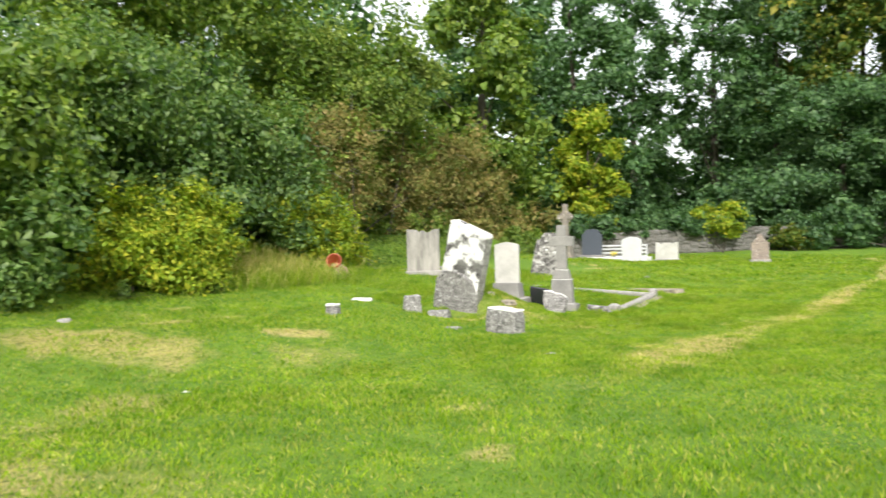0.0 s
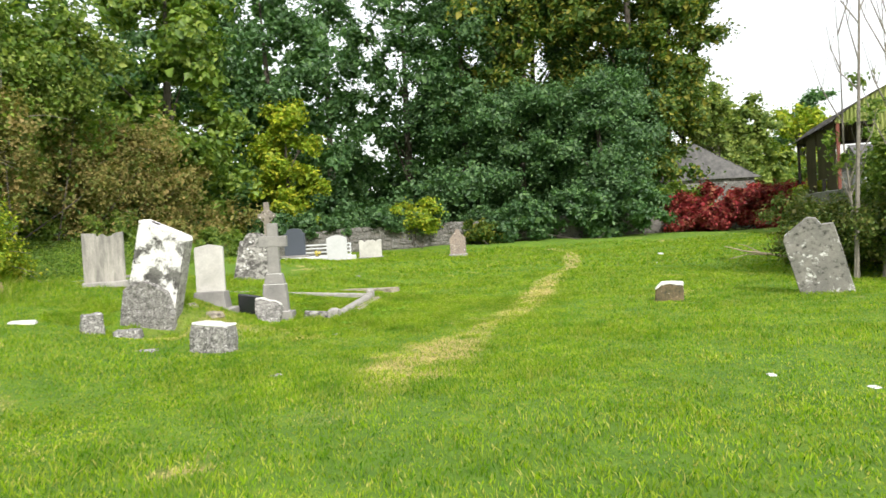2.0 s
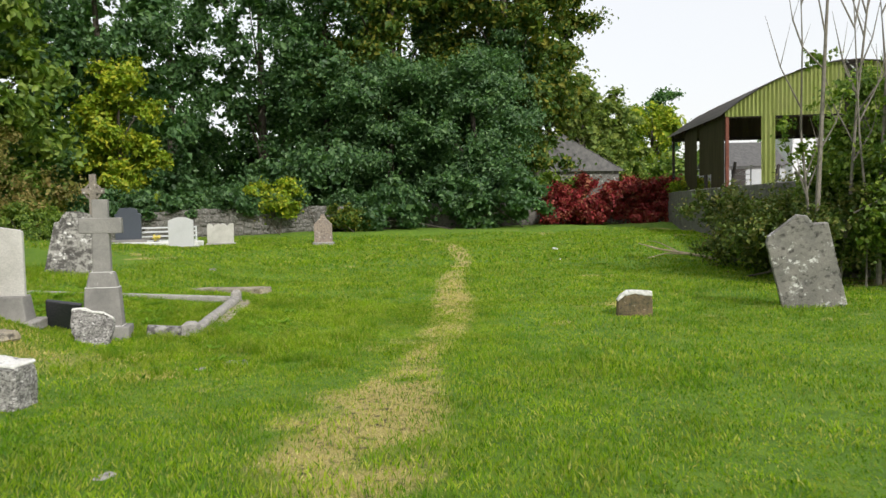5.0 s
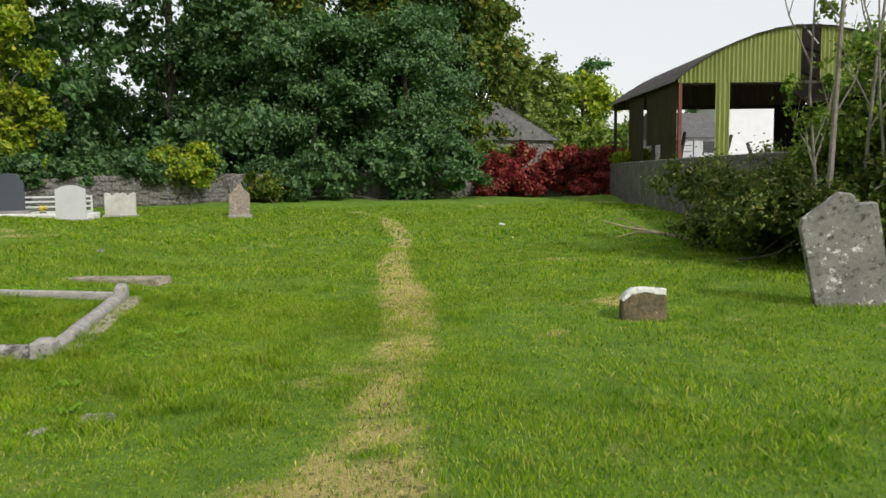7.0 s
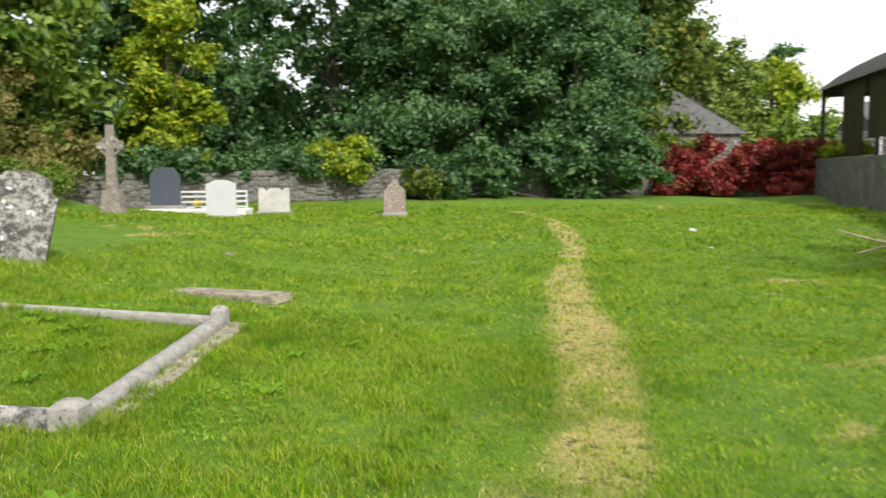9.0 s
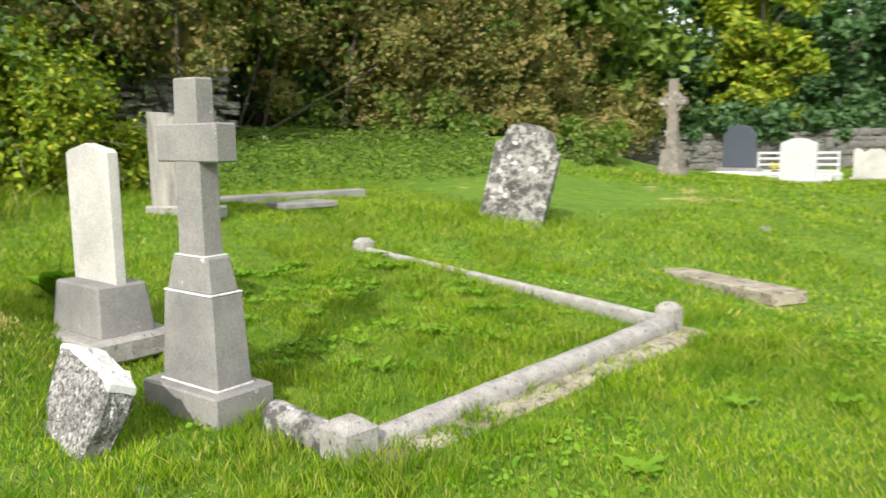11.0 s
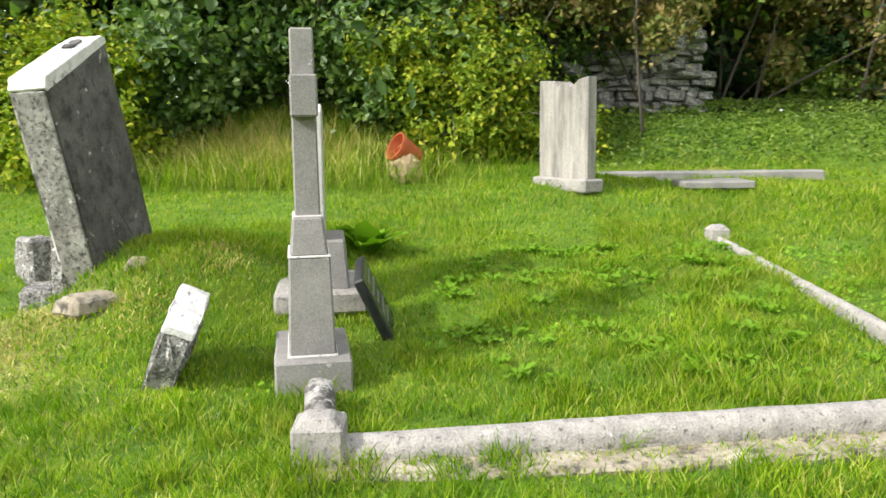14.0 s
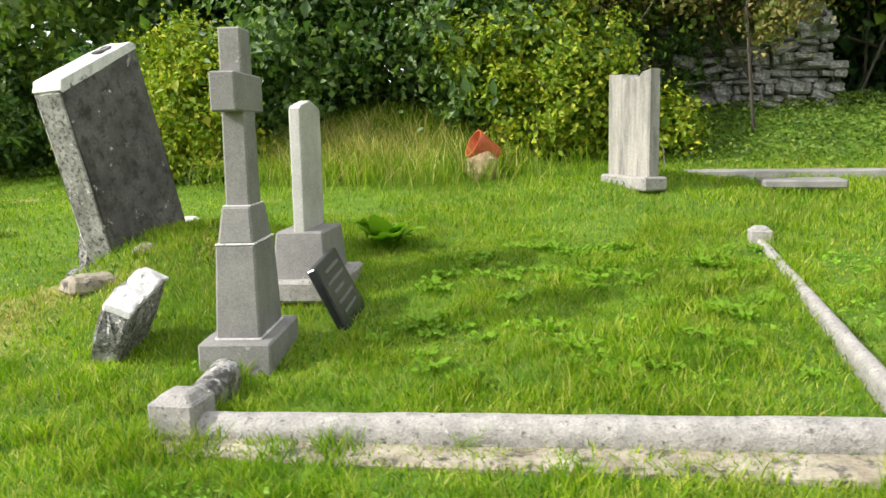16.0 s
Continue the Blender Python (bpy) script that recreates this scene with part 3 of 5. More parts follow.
# ---- barn ----
def corrugated(width, height, pitch=0.16, depth=0.03, top=None, base=0.0):
    """A sheet standing in x and z, with its waves across x; top(x) gives its upper edge."""
    n = int(width / pitch * 4)
    bm = bmesh.new()
    low, high = [], []
    for i in range(n + 1):
        x = width * i / n
        y = depth * math.sin(i * math.pi / 2)
        low.append(bm.verts.new((x, y, base)))
        high.append(bm.verts.new((x, y, top(x) if top else height)))
    for i in range(n):
        bm.faces.new((low[i], low[i + 1], high[i + 1], high[i]))
    bmesh.ops.solidify(bm, geom=bm.faces[:], thickness=0.006)
    return bm


def barn():
    """A round-roofed hay barn: iron posts, sheeted gable and side, arched roof, open ends."""
    W, LEN, EAVE, RISE = 10.4, 11.0, 3.25, 2.2
    ob = thing("barn", pose(11.25, 33.3, 1.70, 0, 0, -3), "round-roofed hay barn with green corrugated gable and rusted roof", "barn")
    arch = lambda x: EAVE + RISE * max(0.0, 1 - (abs(x - W / 2) / (W / 2 + 0.25)) ** 2)
    gap = (W / 2 - 0.3, W / 2 + 0.5)
    for x0, x1, nm in ((0.0, gap[0], "gable_sheet"), (gap[1], W, "gable_sheet")):
        b = corrugated(x1 - x0, 0, 0.17, 0.03, lambda x, o=x0: arch(x + o), EAVE)
        b.transform(Matrix.Translation((x0, -0.04, 0)))
        part(nm, b, M_sheet_green, ob, "lime green corrugated gable sheet")
    part("gap_brace", tube([(gap[0] + 0.05, 0.05, EAVE + 2.3), (gap[1] - 0.05, 0.05, EAVE + 1.5)], [0.03, 0.03], 6), M_galv, ob)
    part("gable_rail", box((W, 0.1, 0.12), (W / 2, 0.1, EAVE - 0.06), 0.01), M_steel_and_shade, ob)
    roof = bmesh.new()
    rows = []
    N = 40
    for i in range(N + 1):
        x = -0.25 + (W + 0.5) * i / N
        z = arch(x) + 0.03 + 0.015 * math.sin(i * 2.2)
        rows.append([roof.verts.new((x, y, z)) for y in (-0.25, 2.6, 5.5, 8.4, LEN + 0.2)])
    for a, b in zip(rows, rows[1:]):
        for k in range(4):
            roof.faces.new((a[k], a[k + 1], b[k + 1], b[k]))
    bmesh.ops.solidify(roof, geom=roof.faces[:], thickness=0.04)
    part("roof", roof, M_sheet_roof, ob, "grey and rust arched sheet roof")
    for y in (0.05, 3.7, 7.3, LEN):
        for x in (0.1, W - 0.1):
            part("post", box((0.14, 0.16, EAVE + 0.05), (x, y, 0), 0.01), M_red_iron if y < 1 and x < 1 else M_steel_and_shade, ob)
        rib = [(W * i / 14, y, arch(W * i / 14) - 0.12) for i in range(15)]
        part("roof_rib", tube(rib, [0.05] * 15, 5), M_steel_and_shade, ob)
    for y0, y1, z0 in ((0.1, 4.4, 0.0), (5.0, 7.6, 0.25)):
        b = corrugated(y1 - y0, EAVE, 0.17, 0.03, None, 0.9 if y0 < 1 else z0)
        b.transform(Matrix.Translation((0.0, y0, 0)) @ Matrix.Rotation(radians(90), 4, "Z"))
        part("side_sheet", b, M_sheet_dark, ob, "rusted olive corrugated side sheet")
    b = corrugated(2.1, 0.9, 0.17, 0.03)
    b.transform(Matrix.Translation((0.0, 0.1, 0)) @ Matrix.Rotation(radians(90), 4, "Z"))
    part("side_sheet", b, M_sheet_dark, ob)
    b = corrugated(0.58, EAVE, 0.19, 0.035)
    b.transform(Matrix.Translation((1.5, -0.06, 0)))
    part("front_sheet", b, M_sheet_green, ob, "lime green corrugated strip covering a post")
    # far side in near-black: the barn's inner shade put into its colour
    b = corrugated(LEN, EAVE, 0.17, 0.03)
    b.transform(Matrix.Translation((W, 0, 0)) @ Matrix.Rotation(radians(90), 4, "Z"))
    part("side_sheet", b, M_steel_and_shade, ob)
    part("back_header", box((W, 0.08, 0.2), (W / 2, LEN, EAVE - 0.2), 0.01), M_steel_and_shade, ob)
    # back corner sheet, near-black to paint in the shade under the roof
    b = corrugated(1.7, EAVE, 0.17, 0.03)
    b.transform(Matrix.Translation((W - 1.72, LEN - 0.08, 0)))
    part("back_sheet", b, M_steel_and_shade, ob, "back corner sheeting, coloured dark for the barn's inner shade")
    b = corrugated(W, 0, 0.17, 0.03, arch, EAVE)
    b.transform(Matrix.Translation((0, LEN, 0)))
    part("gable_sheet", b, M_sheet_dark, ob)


barn()


def farmhouse():
    ob = thing("house", pose(32.9, 62, 1.7, 0, 0, -6), "white rendered farmhouse gable with slate roof", "house")
    part("wall", box((16, 8, 5.2), (0, 0, -0.3), 0.03), M_whitewall, ob)
    roof = plate([(-4.4, 4.9), (4.4, 4.9), (0, 7.0)], 16.6, 0.02)
    roof.transform(Matrix.Rotation(radians(90), 4, "Z"))
    part("roof", roof, M_slate, ob, "dark slate roof")
    for x in (-2.9, 1.5, 5.6):
        for z in (0.9, 3.2):
            w = part("window", box((1.1, 0.12, 1.4), (x, -4.0, z), 0.01), M_whitewall, ob)
            for dx in (-0.25, 0.25):
                for dz in (0.36, 1.02):
                    part("pane", box((0.44, 0.05, 0.58), (x + dx, -4.07, z + dz - 0.28), 0.005), M_glass, w)


farmhouse()


def shed():
    ob = thing("shed", pose(20.4, 58, 1.7, 0, 0, 4), "low grey outbuilding with a slate roof behind the barn", "outbuilding")
    part("wall", box((4.4, 5, 2.3), (0, 0, -0.2), 0.03), mat_plain("grey_outhouse_render", (0.40, 0.42, 0.44), (0.52, 0.53, 0.55), 2, 0.9), ob)
    r = plate([(-2.8, 2.05), (2.8, 2.05), (0, 3.9)], 4.7, 0.02)
    r.transform(Matrix.Rotation(radians(90), 4, "Z"))
    part("roof", r, M_slate, ob)
    part("door", box((1.0, 0.1, 1.9), (-1.2, -2.5, 0.0), 0.01), M_steel_and_shade, ob)
    part("window", box((0.9, 0.1, 0.8), (1.3, -2.5, 1.0), 0.01), M_glass, ob)


shed()


def field_gate(at, yaw, label, width=2.6, height=1.15, bars=5):
    ob = thing("gate", pose(*at, 0, 0, yaw), label, "gate")
    for x in (0, width):
        part("upright", tube([(x, 0, 0), (x, 0, height)], [0.035, 0.035], 8), M_galv, ob)
    for k in range(bars):
        z = 0.15 + (height - 0.2) * k / (bars - 1)
        part("bar", tube([(0, 0, z), (width, 0, z)], [0.022, 0.022], 7), M_galv, ob)
    part("brace", tube([(0.05, 0, 0.15), (width - 0.05, 0, height - 0.05)], [0.02, 0.02], 6), M_galv, ob)
    return ob


field_gate((12.6, 44.2, 1.70), -2, "galvanised steel field gate across the barn's back", 3.6, 1.5)

# tools and posts leaning in the barn
for x, y, h, lean in ((13.6, 34.2, 1.3, 14), (15.1, 34.6, 1.0, -20), (12.4, 36.0, 1.5, 8)):
    ob = thing("wooden_post", pose(x, y, 1.70, 0, lean, 0), "dark weathered wooden post leaning on the barn floor", "post", "posts in the barn")
    part("shaft", roughen(box((0.12, 0.1, h), (0, 0, -0.03), 0.015), 0.01, 6, 1), M_steel_and_shade, ob)


M_oldslate = mat_plain("old_mossy_slate", (0.07, 0.07, 0.074), (0.20, 0.195, 0.19), 3, 0.85, 0, 0.6)


def stone_outhouse():
    """An old grey stone gable with a mossy slate slope, beyond the creeper wall."""
    ob = thing("outhouse", pose(6.5, 62.0, 0.6, 0, 0, 14), "old stone outhouse with a grey mossy slate roof", "outbuilding")
    part("wall", roughen(box((9.4, 6.5, 3.9), (0, 0, -0.5), 0.05), 0.05, 0.9, 3), M_rubble, ob)
    r = plate([(-5.0, 3.2), (5.0, 3.2), (0.0, 5.95)], 7.2, 0.03)
    part("roof", roughen(r, 0.05, 0.8, 2), M_oldslate, ob, "grey slate roof with lichen")
    for k in range(9):
        f = k / 9
        course = box((5.7 / 9 + 0.06, 7.26, 0.035), (0, 0, 0), 0.008)
        course.transform(Matrix.Translation((5.0 - 5.0 * (f + 0.055), 0, 3.22 + 2.75 * (f + 0.055))) @ Matrix.Rotation(radians(28.8 + 1.2), 4, "Y"))
        part("slate_course", course, M_oldslate, ob)


stone_outhouse()


# ---- graves ----
def on_ground(x, y, rx=0, ry=0, rz=0, sink=0.0):
    return pose(x, y, gz(x, y) - sink, rx, ry, rz)


def latin_cross():
    ob = thing("grave_cross", pose(-5.1, 10.17, -0.36, 0, 0.5, 14), "tall grey limestone cross on a stepped pedestal", "grave cross")
    part("base_step", roughen(box((0.72, 0.43, 0.20), (0, 0, -0.03), 0.012), 0.006, 5, 3, 1.0), M_cross, ob)
    part("pedestal", roughen(box((0.53, 0.265, 0.56), (0, 0, 0.17), 0.012, (0.86, 0.88)), 0.003, 6, 3, 2.0), M_cross, ob)
    part("shoulder", box((0.425, 0.215, 0.22), (0, 0, 0.73), 0.014, (0.78, 0.80)), M_cross, ob)
    part("mortar_joint", box((0.545, 0.28, 0.012), (0, 0, 0.168), 0.002), M_crust, ob, "pale mortar joint")
    part("mortar_joint", box((0.455, 0.236, 0.010), (0, 0, 0.727), 0.002), M_crust, ob)
    part("mortar_joint", box((0.30, 0.168, 0.008), (0, 0, 0.946), 0.002), M_crust, ob)
    shaft = join(box((0.245, 0.145, 0.66), (0, 0, 0.94), 0.010, (0.9, 0.95)), box((0.215, 0.135, 0.43), (0, 0, 1.555), 0.010, (0.97, 0.97)))
    part("shaft", shaft, M_cross, ob)
    part("arm", box((0.575, 0.148, 0.225), (0, 0, 1.50), 0.010), M_cross, ob)


latin_cross()


def headstone(name, m, w, h, t, label, material, outline, bevel=0.012, rough=0.0, plinth=None, step=None, group="", cuts=3):
    ob = thing(name, m, label, "headstone", group)
    z = 0.0
    if step:
        part("base_step", roughen(box(step, (0, 0, -0.06), 0.02), 0.01, 5, 2), M_kerb, ob)
        z = step[2] - 0.06
    if plinth:
        part("plinth", box(plinth, (0, 0, z - 0.01), 0.015, (0.86, 0.86)), M_cross, ob, "grey plinth")
        z += plinth[2] - 0.01
    bm = plate([(x * w, zz * h + z - (0.12 if not plinth else 0.005)) for x, zz in outline], t, bevel)
    if rough:
        bmesh.ops.triangulate(bm, faces=bm.faces[:])
        bmesh.ops.subdivide_edges(bm, edges=bm.edges[:], cuts=cuts)
        roughen(bm, rough, 5.0, 0, w * 10)
    part("tablet", bm, material, ob)
    return ob


PEAK = [(-0.5, 0), (0.5, 0), (0.5, 0.93), (0.42, 0.955), (0, 1.0), (-0.42, 0.955), (-0.5, 0.93)]
ROUND = [(-0.5, 0), (0.5, 0), (0.5, 0.88), (0.47, 0.91), (0.36, 0.935), (0.25, 0.975), (0.12, 0.995), (0, 1.0), (-0.12, 0.995), (-0.25, 0.975), (-0.36, 0.935), (-0.47, 0.91), (-0.5, 0.88)]
NOTCHED = [(-0.5, 0), (0.5, 0), (0.5, 1.0), (0.32, 0.985), (0.22, 0.94), (0.12, 0.915), (0.04, 0.955), (-0.02, 0.975), (-0.08, 0.955), (-0.13, 0.925), (-0.17, 0.985), (-0.5, 1.0)]
SHOULDER = [(-0.5, 0), (0.5, 0), (0.5, 0.80), (0.40, 0.83), (0.36, 0.92), (0.30, 0.97), (0.1, 1.0), (-0.1, 1.0), (-0.30, 0.97), (-0.36, 0.92), (-0.40, 0.83), (-0.5, 0.80)]
GOTHIC = [(-0.5, 0), (0.5, 0), (0.5, 0.68), (0.4, 0.72), (0.24, 0.83), (0.14, 0.9), (0.12, 0.97), (0.05, 1.0), (-0.05, 1.0), (-0.12, 0.97), (-0.14, 0.9), (-0.24, 0.83), (-0.4, 0.72), (-0.5, 0.68)]
SCROLL = [(-0.5, 0), (0.5, 0), (0.5, 0.95), (0.44, 1.0), (0.34, 0.97), (0.26, 0.86), (0.18, 0.95), (0.08, 0.99), (0.0, 0.93), (-0.08, 0.99), (-0.18, 0.95), (-0.26, 0.86), (-0.34, 0.97), (-0.44, 1.0), (-0.5, 0.95)]

headstone("headstone", pose(-6.43, 9.95, -0.16, 0, 0, 11), 0.60, 0.98, 0.085, "white marble headstone with a shallow peaked top on a grey plinth", M_white, PEAK, 0.01, 0, (0.72, 0.42, 0.36), (0.95, 0.66, 0.16))
headstone("headstone", on_ground(-10.6, 12.2, 0, 0, 33), 0.96, 1.34, 0.13, "weathered grey headstone with a broken notched top", M_notch, NOTCHED, 0.01, 0.004, None, (1.06, 0.3, 0.16))
headstone("headstone", pose(-8.8, 16.3, -0.05, -6, 12, 22), 1.0, 1.68, 0.13, "dark lichen-spotted headstone with shoulders, leaning in long grass", M_spot, SHOULDER, 0.012, 0.006)
headstone("headstone", pose(5.9, 12.3, -0.40, 10, -14, -14), 0.98, 1.72, 0.14, "rough grey headstone leaning by the brambles, its corner broken", M_grey, [(-0.5, 0), (0.5, 0), (0.5, 0.86), (0.28, 0.88), (0.22, 0.97), (0.06, 1.0), (-0.45, 0.86), (-0.5, 0.80)], 0.015, 0.010)
headstone("headstone", on_ground(-10.98, 29.2, 0, 0, 8), 0.95, 1.25, 0.10, "pale grey granite headstone with a curved top", M_farwhite, ROUND, 0.008, 0, None, (1.25, 0.4, 0.14))
headstone("headstone", on_ground(-10.9, 33.8, 0, 0, 10), 1.15, 1.0, 0.16, "short cream stone headstone with a scrolled, broken top", M_white, SCROLL, 0.015, 0.006, None, (1.3, 0.35, 0.14))
headstone("headstone", on_ground(-6.36, 34.2, 0, 0, 6), 0.80, 1.38, 0.2, "pinkish stone headstone with a pointed gothic top", M_pink, GOTHIC, 0.015, 0.006, None, (0.95, 0.5, 0.2))


def leaning_slab():
    """The great leaning slab, banked up with turf behind: white crust above, flaked stone below on its south face."""
    ob = thing("headstone", pose(-6.575, 8.211, 0.272, 2.9, 14.5, 0.4), "massive grey slab headstone leaning over, crusted with white lichen", "headstone")
    body = plate([(-0.55, -0.78), (0.48, -0.78), (0.495, 1.27), (0.46, 1.32), (-0.44, 1.46), (-0.50, 1.43)], 0.25, 0.02)
    bmesh.ops.triangulate(body, faces=body.faces[:])
    bmesh.ops.subdivide_edges(body, edges=body.edges[:], cuts=5)
    part("tablet", roughen(body, 0.012, 4, 0, 2.0), M_slab, ob)
    cap = plate([(0.505, 1.26), (0.468, 1.335), (-0.44, 1.475), (-0.51, 1.44), (-0.49, 1.405), (0.485, 1.235)], 0.265, 0.01)
    part("lichen_cap", roughen(cap, 0.010, 9, 3, 4.0), M_crust, ob, "thick white lichen on the top")
    hole = roughen(box((0.16, 0.09, 0.012), (0, 0, 0), 0.004), 0.012, 14, 3, 2.0)
    hole.transform(Matrix.Translation((-0.22, 0.0, 1.443)) @ Matrix.Rotation(radians(8.8), 4, "Y"))
    part("lichen_gap", hole, M_slab, ob, "dark bare hollow in the crust")
    face = plate([(-0.525, 0.0), (0.475, 0.0), (0.485, 1.24), (-0.485, 1.41)], 0.02, 0.006)
    bmesh.ops.triangulate(face, faces=face.faces[:])
    bmesh.ops.subdivide_edges(face, edges=face.edges[:], cuts=5)
    roughen(face, 0.005, 6, 0, 3.0)
    face.transform(Matrix.Translation((0, -0.132, 0)))
    part("lichened_face", face, M_lface, ob, "south face blotched with white lichen")
    edge = roughen(box((0.02, 0.235, 1.98), (0, 0, 0.0), 0.008), 0.006, 7, 5, 9.0)
    edge.transform(Matrix.Translation((0.482, 0, -0.74)) @ Matrix.Rotation(radians(0.4), 4, "Y"))
    part("side_face", edge, M_side, ob, "pale speckled side of the slab")
    low = plate([(-0.54, -0.80), (0.20, -0.78), (0.64, -0.70), (0.54, -0.22), (0.45, 0.08), (0.33, 0.27), (0.10, 0.36), (-0.18, 0.38), (-0.42, 0.30), (-0.58, 0.12), (-0.58, -0.3)], 0.13, 0.04)
    bmesh.ops.triangulate(low, faces=low.faces[:])
    bmesh.ops.subdivide_edges(low, edges=low.edges[:], cuts=6)
    roughen(low, 0.02, 8, 0, 7.0)
    low.transform(Matrix.Translation((0, -0.16, 0)))
    part("spalled_face", low, M_spall, ob, "rough grey face where the stone has flaked")


leaning_slab()


def chunk(name, m, size, label, material, seed, cap=True, category="stone", taper=(0.9, 0.85), group="", wear=0.022):
    ob = thing(name, m, label, category, group)
    part("block", roughen(box(size, (0, 0, -0.05), 0.03, taper), wear, 4.5, 4, seed), material, ob)
    if cap:
        part("lichen_cap", roughen(box((size[0] * taper[0] * 0.98, size[1] * taper[1] * 0.98, 0.05), (0, 0, size[2] - 0.075), 0.018), 0.014, 8, 3, seed), M_crust, ob, "white lichen crust")
    return ob


chunk("stone_block", on_ground(-4.42, 6.42, 0, 4, -8), (0.72, 0.40, 0.48), "squat rough stone block with a white top", M_spall, 3)
chunk("broken_stone", on_ground(-6.75, 7.55, 0, 0, 20), (0.5, 0.3, 0.22), "low broken stone at the slab's foot", M_spall, 5, False)
chunk("broken_stone", on_ground(-7.75, 5.3, 0, 0, 8), (0.26, 0.24, 0.24), "small white-topped stone stub in the grass", M_spall, 15)
chunk("flat_stone", on_ground(-8.7, 7.25, 0, 0, 24), (0.5, 0.3, 0.1), "flat pale stone lying in the grass", M_crust, 16, False)
chunk("broken_stone", on_ground(-7.25, 7.25, 0, 0, 50), (0.38, 0.3, 0.42), "small grey stone in the grass", M_spall, 17, False)
chunk("flat_stone", on_ground(-5.5, 6.2, 0, 0, 5), (0.45, 0.25, 0.07), "flat stone fragment before the slab", M_spall, 18, False)
for k, (x, y, s, lb) in enumerate([(-4.45, 9.8, 0.12, "pale stone fragment beside the cross"), (-4.25, 9.5, 0.14, "flat grey fragment in the grass"), (3.45, 4.15, 0.16, "white stone lying in the turf"), (-10.2, 1.1, 0.24, "pale stone at the hedge's foot"), (-2.6, 8.2, 0.24, "dark grey stone sunk in the turf"), (-2.95, 8.0, 0.16, "grey stone beside another in the turf"), (-1.05, 6.9, 0.11, "pale stone beside the path"), (-5.6, 8.55, 0.3, "low sandy clod of dry earth in the turf"), (-6.12, 8.68, 0.2, "small sandy clod of dry earth in the turf"), (3.4, 11.75, 0.1, "small white stone in the turf"), (3.0, 23.5, 0.16, "pale stone in the far grass"), (-6.6, 19.5, 0.2, "grey stone in the grass"), (-7.0, 22.2, 0.14, "white stone in the grass"), (-2.4, 4.4, 0.16, "pale stone in the turf"), (4.3, 3.6, 0.15, "speckled stone in the turf"), (-5.9, 1.6, 0.11, "pale fragment in the turf"), (-4.9, -0.3, 0.13, "long pale fragment in the turf")]):
    chunk("loose_stone", on_ground(x, y, 0, 0, k * 47), (s * 1.3, s, s * 0.42), lb, M_spall if "grey" in lb else M_footing if "sandy" in lb else M_crust if k % 2 == 0 else M_kerb, 20 + k, False, "stone", (0.8, 0.75), "loose stones in the grass")


def stub_stone():
    """A stump of a headstone, sloping at one shoulder, its broken head crusted white."""
    ob = thing("stub_stone", pose(2.80, 11.75, -0.42, -6, 4, -6), "mossy brown stub stone with a white crusted top", "stone")
    body = plate([(-0.27, -0.06), (0.29, -0.06), (0.265, 0.22), (0.25, 0.40), (0.05, 0.405), (-0.14, 0.385), (-0.22, 0.33), (-0.285, 0.25)], 0.22, 0.03)
    bmesh.ops.triangulate(body, faces=body.faces[:])
    bmesh.ops.subdivide_edges(body, edges=body.edges[:], cuts=5)
    part("block", roughen(body, 0.018, 6, 0, 12.0), M_stub, ob)
    cap = plate([(0.262, 0.335), (0.255, 0.425), (0.05, 0.43), (-0.15, 0.41), (-0.235, 0.35), (-0.30, 0.255), (-0.275, 0.225), (-0.17, 0.32), (0.0, 0.365), (0.12, 0.345)], 0.24, 0.015)
    bmesh.ops.triangulate(cap, faces=cap.faces[:])
    bmesh.ops.subdivide_edges(cap, edges=cap.edges[:], cuts=3)
    part("lichen_cap", roughen(cap, 0.014, 9, 0, 5.0), M_crust, ob, "white lichen crust")


stub_stone()


def leaning_stub():
    """A jagged broken slab end leaning beside the cross, white on its head."""
    ob = thing("broken_stone", pose(-4.9, 9.33, -0.36, -22, 3, 14), "broken grey stone stub, white lichen on its head, leaning", "stone")
    body = plate([(-0.22, -0.08), (0.20, -0.08), (0.25, 0.18), (0.26, 0.40), (0.12, 0.47), (0.02, 0.46), (-0.10, 0.52), (-0.25, 0.50), (-0.27, 0.30), (-0.20, 0.12)], 0.17, 0.02)
    bmesh.ops.triangulate(body, faces=body.faces[:])
    bmesh.ops.subdivide_edges(body, edges=body.edges[:], cuts=5)
    part("block", roughen(body, 0.03, 5, 0, 8.0), M_spall, ob)
    cap = plate([(0.265, 0.37), (0.265, 0.41), (0.12, 0.485), (0.02, 0.475), (-0.10, 0.535), (-0.26, 0.515), (-0.265, 0.485), (-0.16, 0.495), (0.02, 0.45), (0.14, 0.455)], 0.178, 0.012)
    bmesh.ops.triangulate(cap, faces=cap.faces[:])
    bmesh.ops.subdivide_edges(cap, edges=cap.edges[:], cuts=4)
    part("lichen_cap", roughen(cap, 0.012, 5, 0, 8.0), M_crust, ob, "white lichen crust")


leaning_stub()


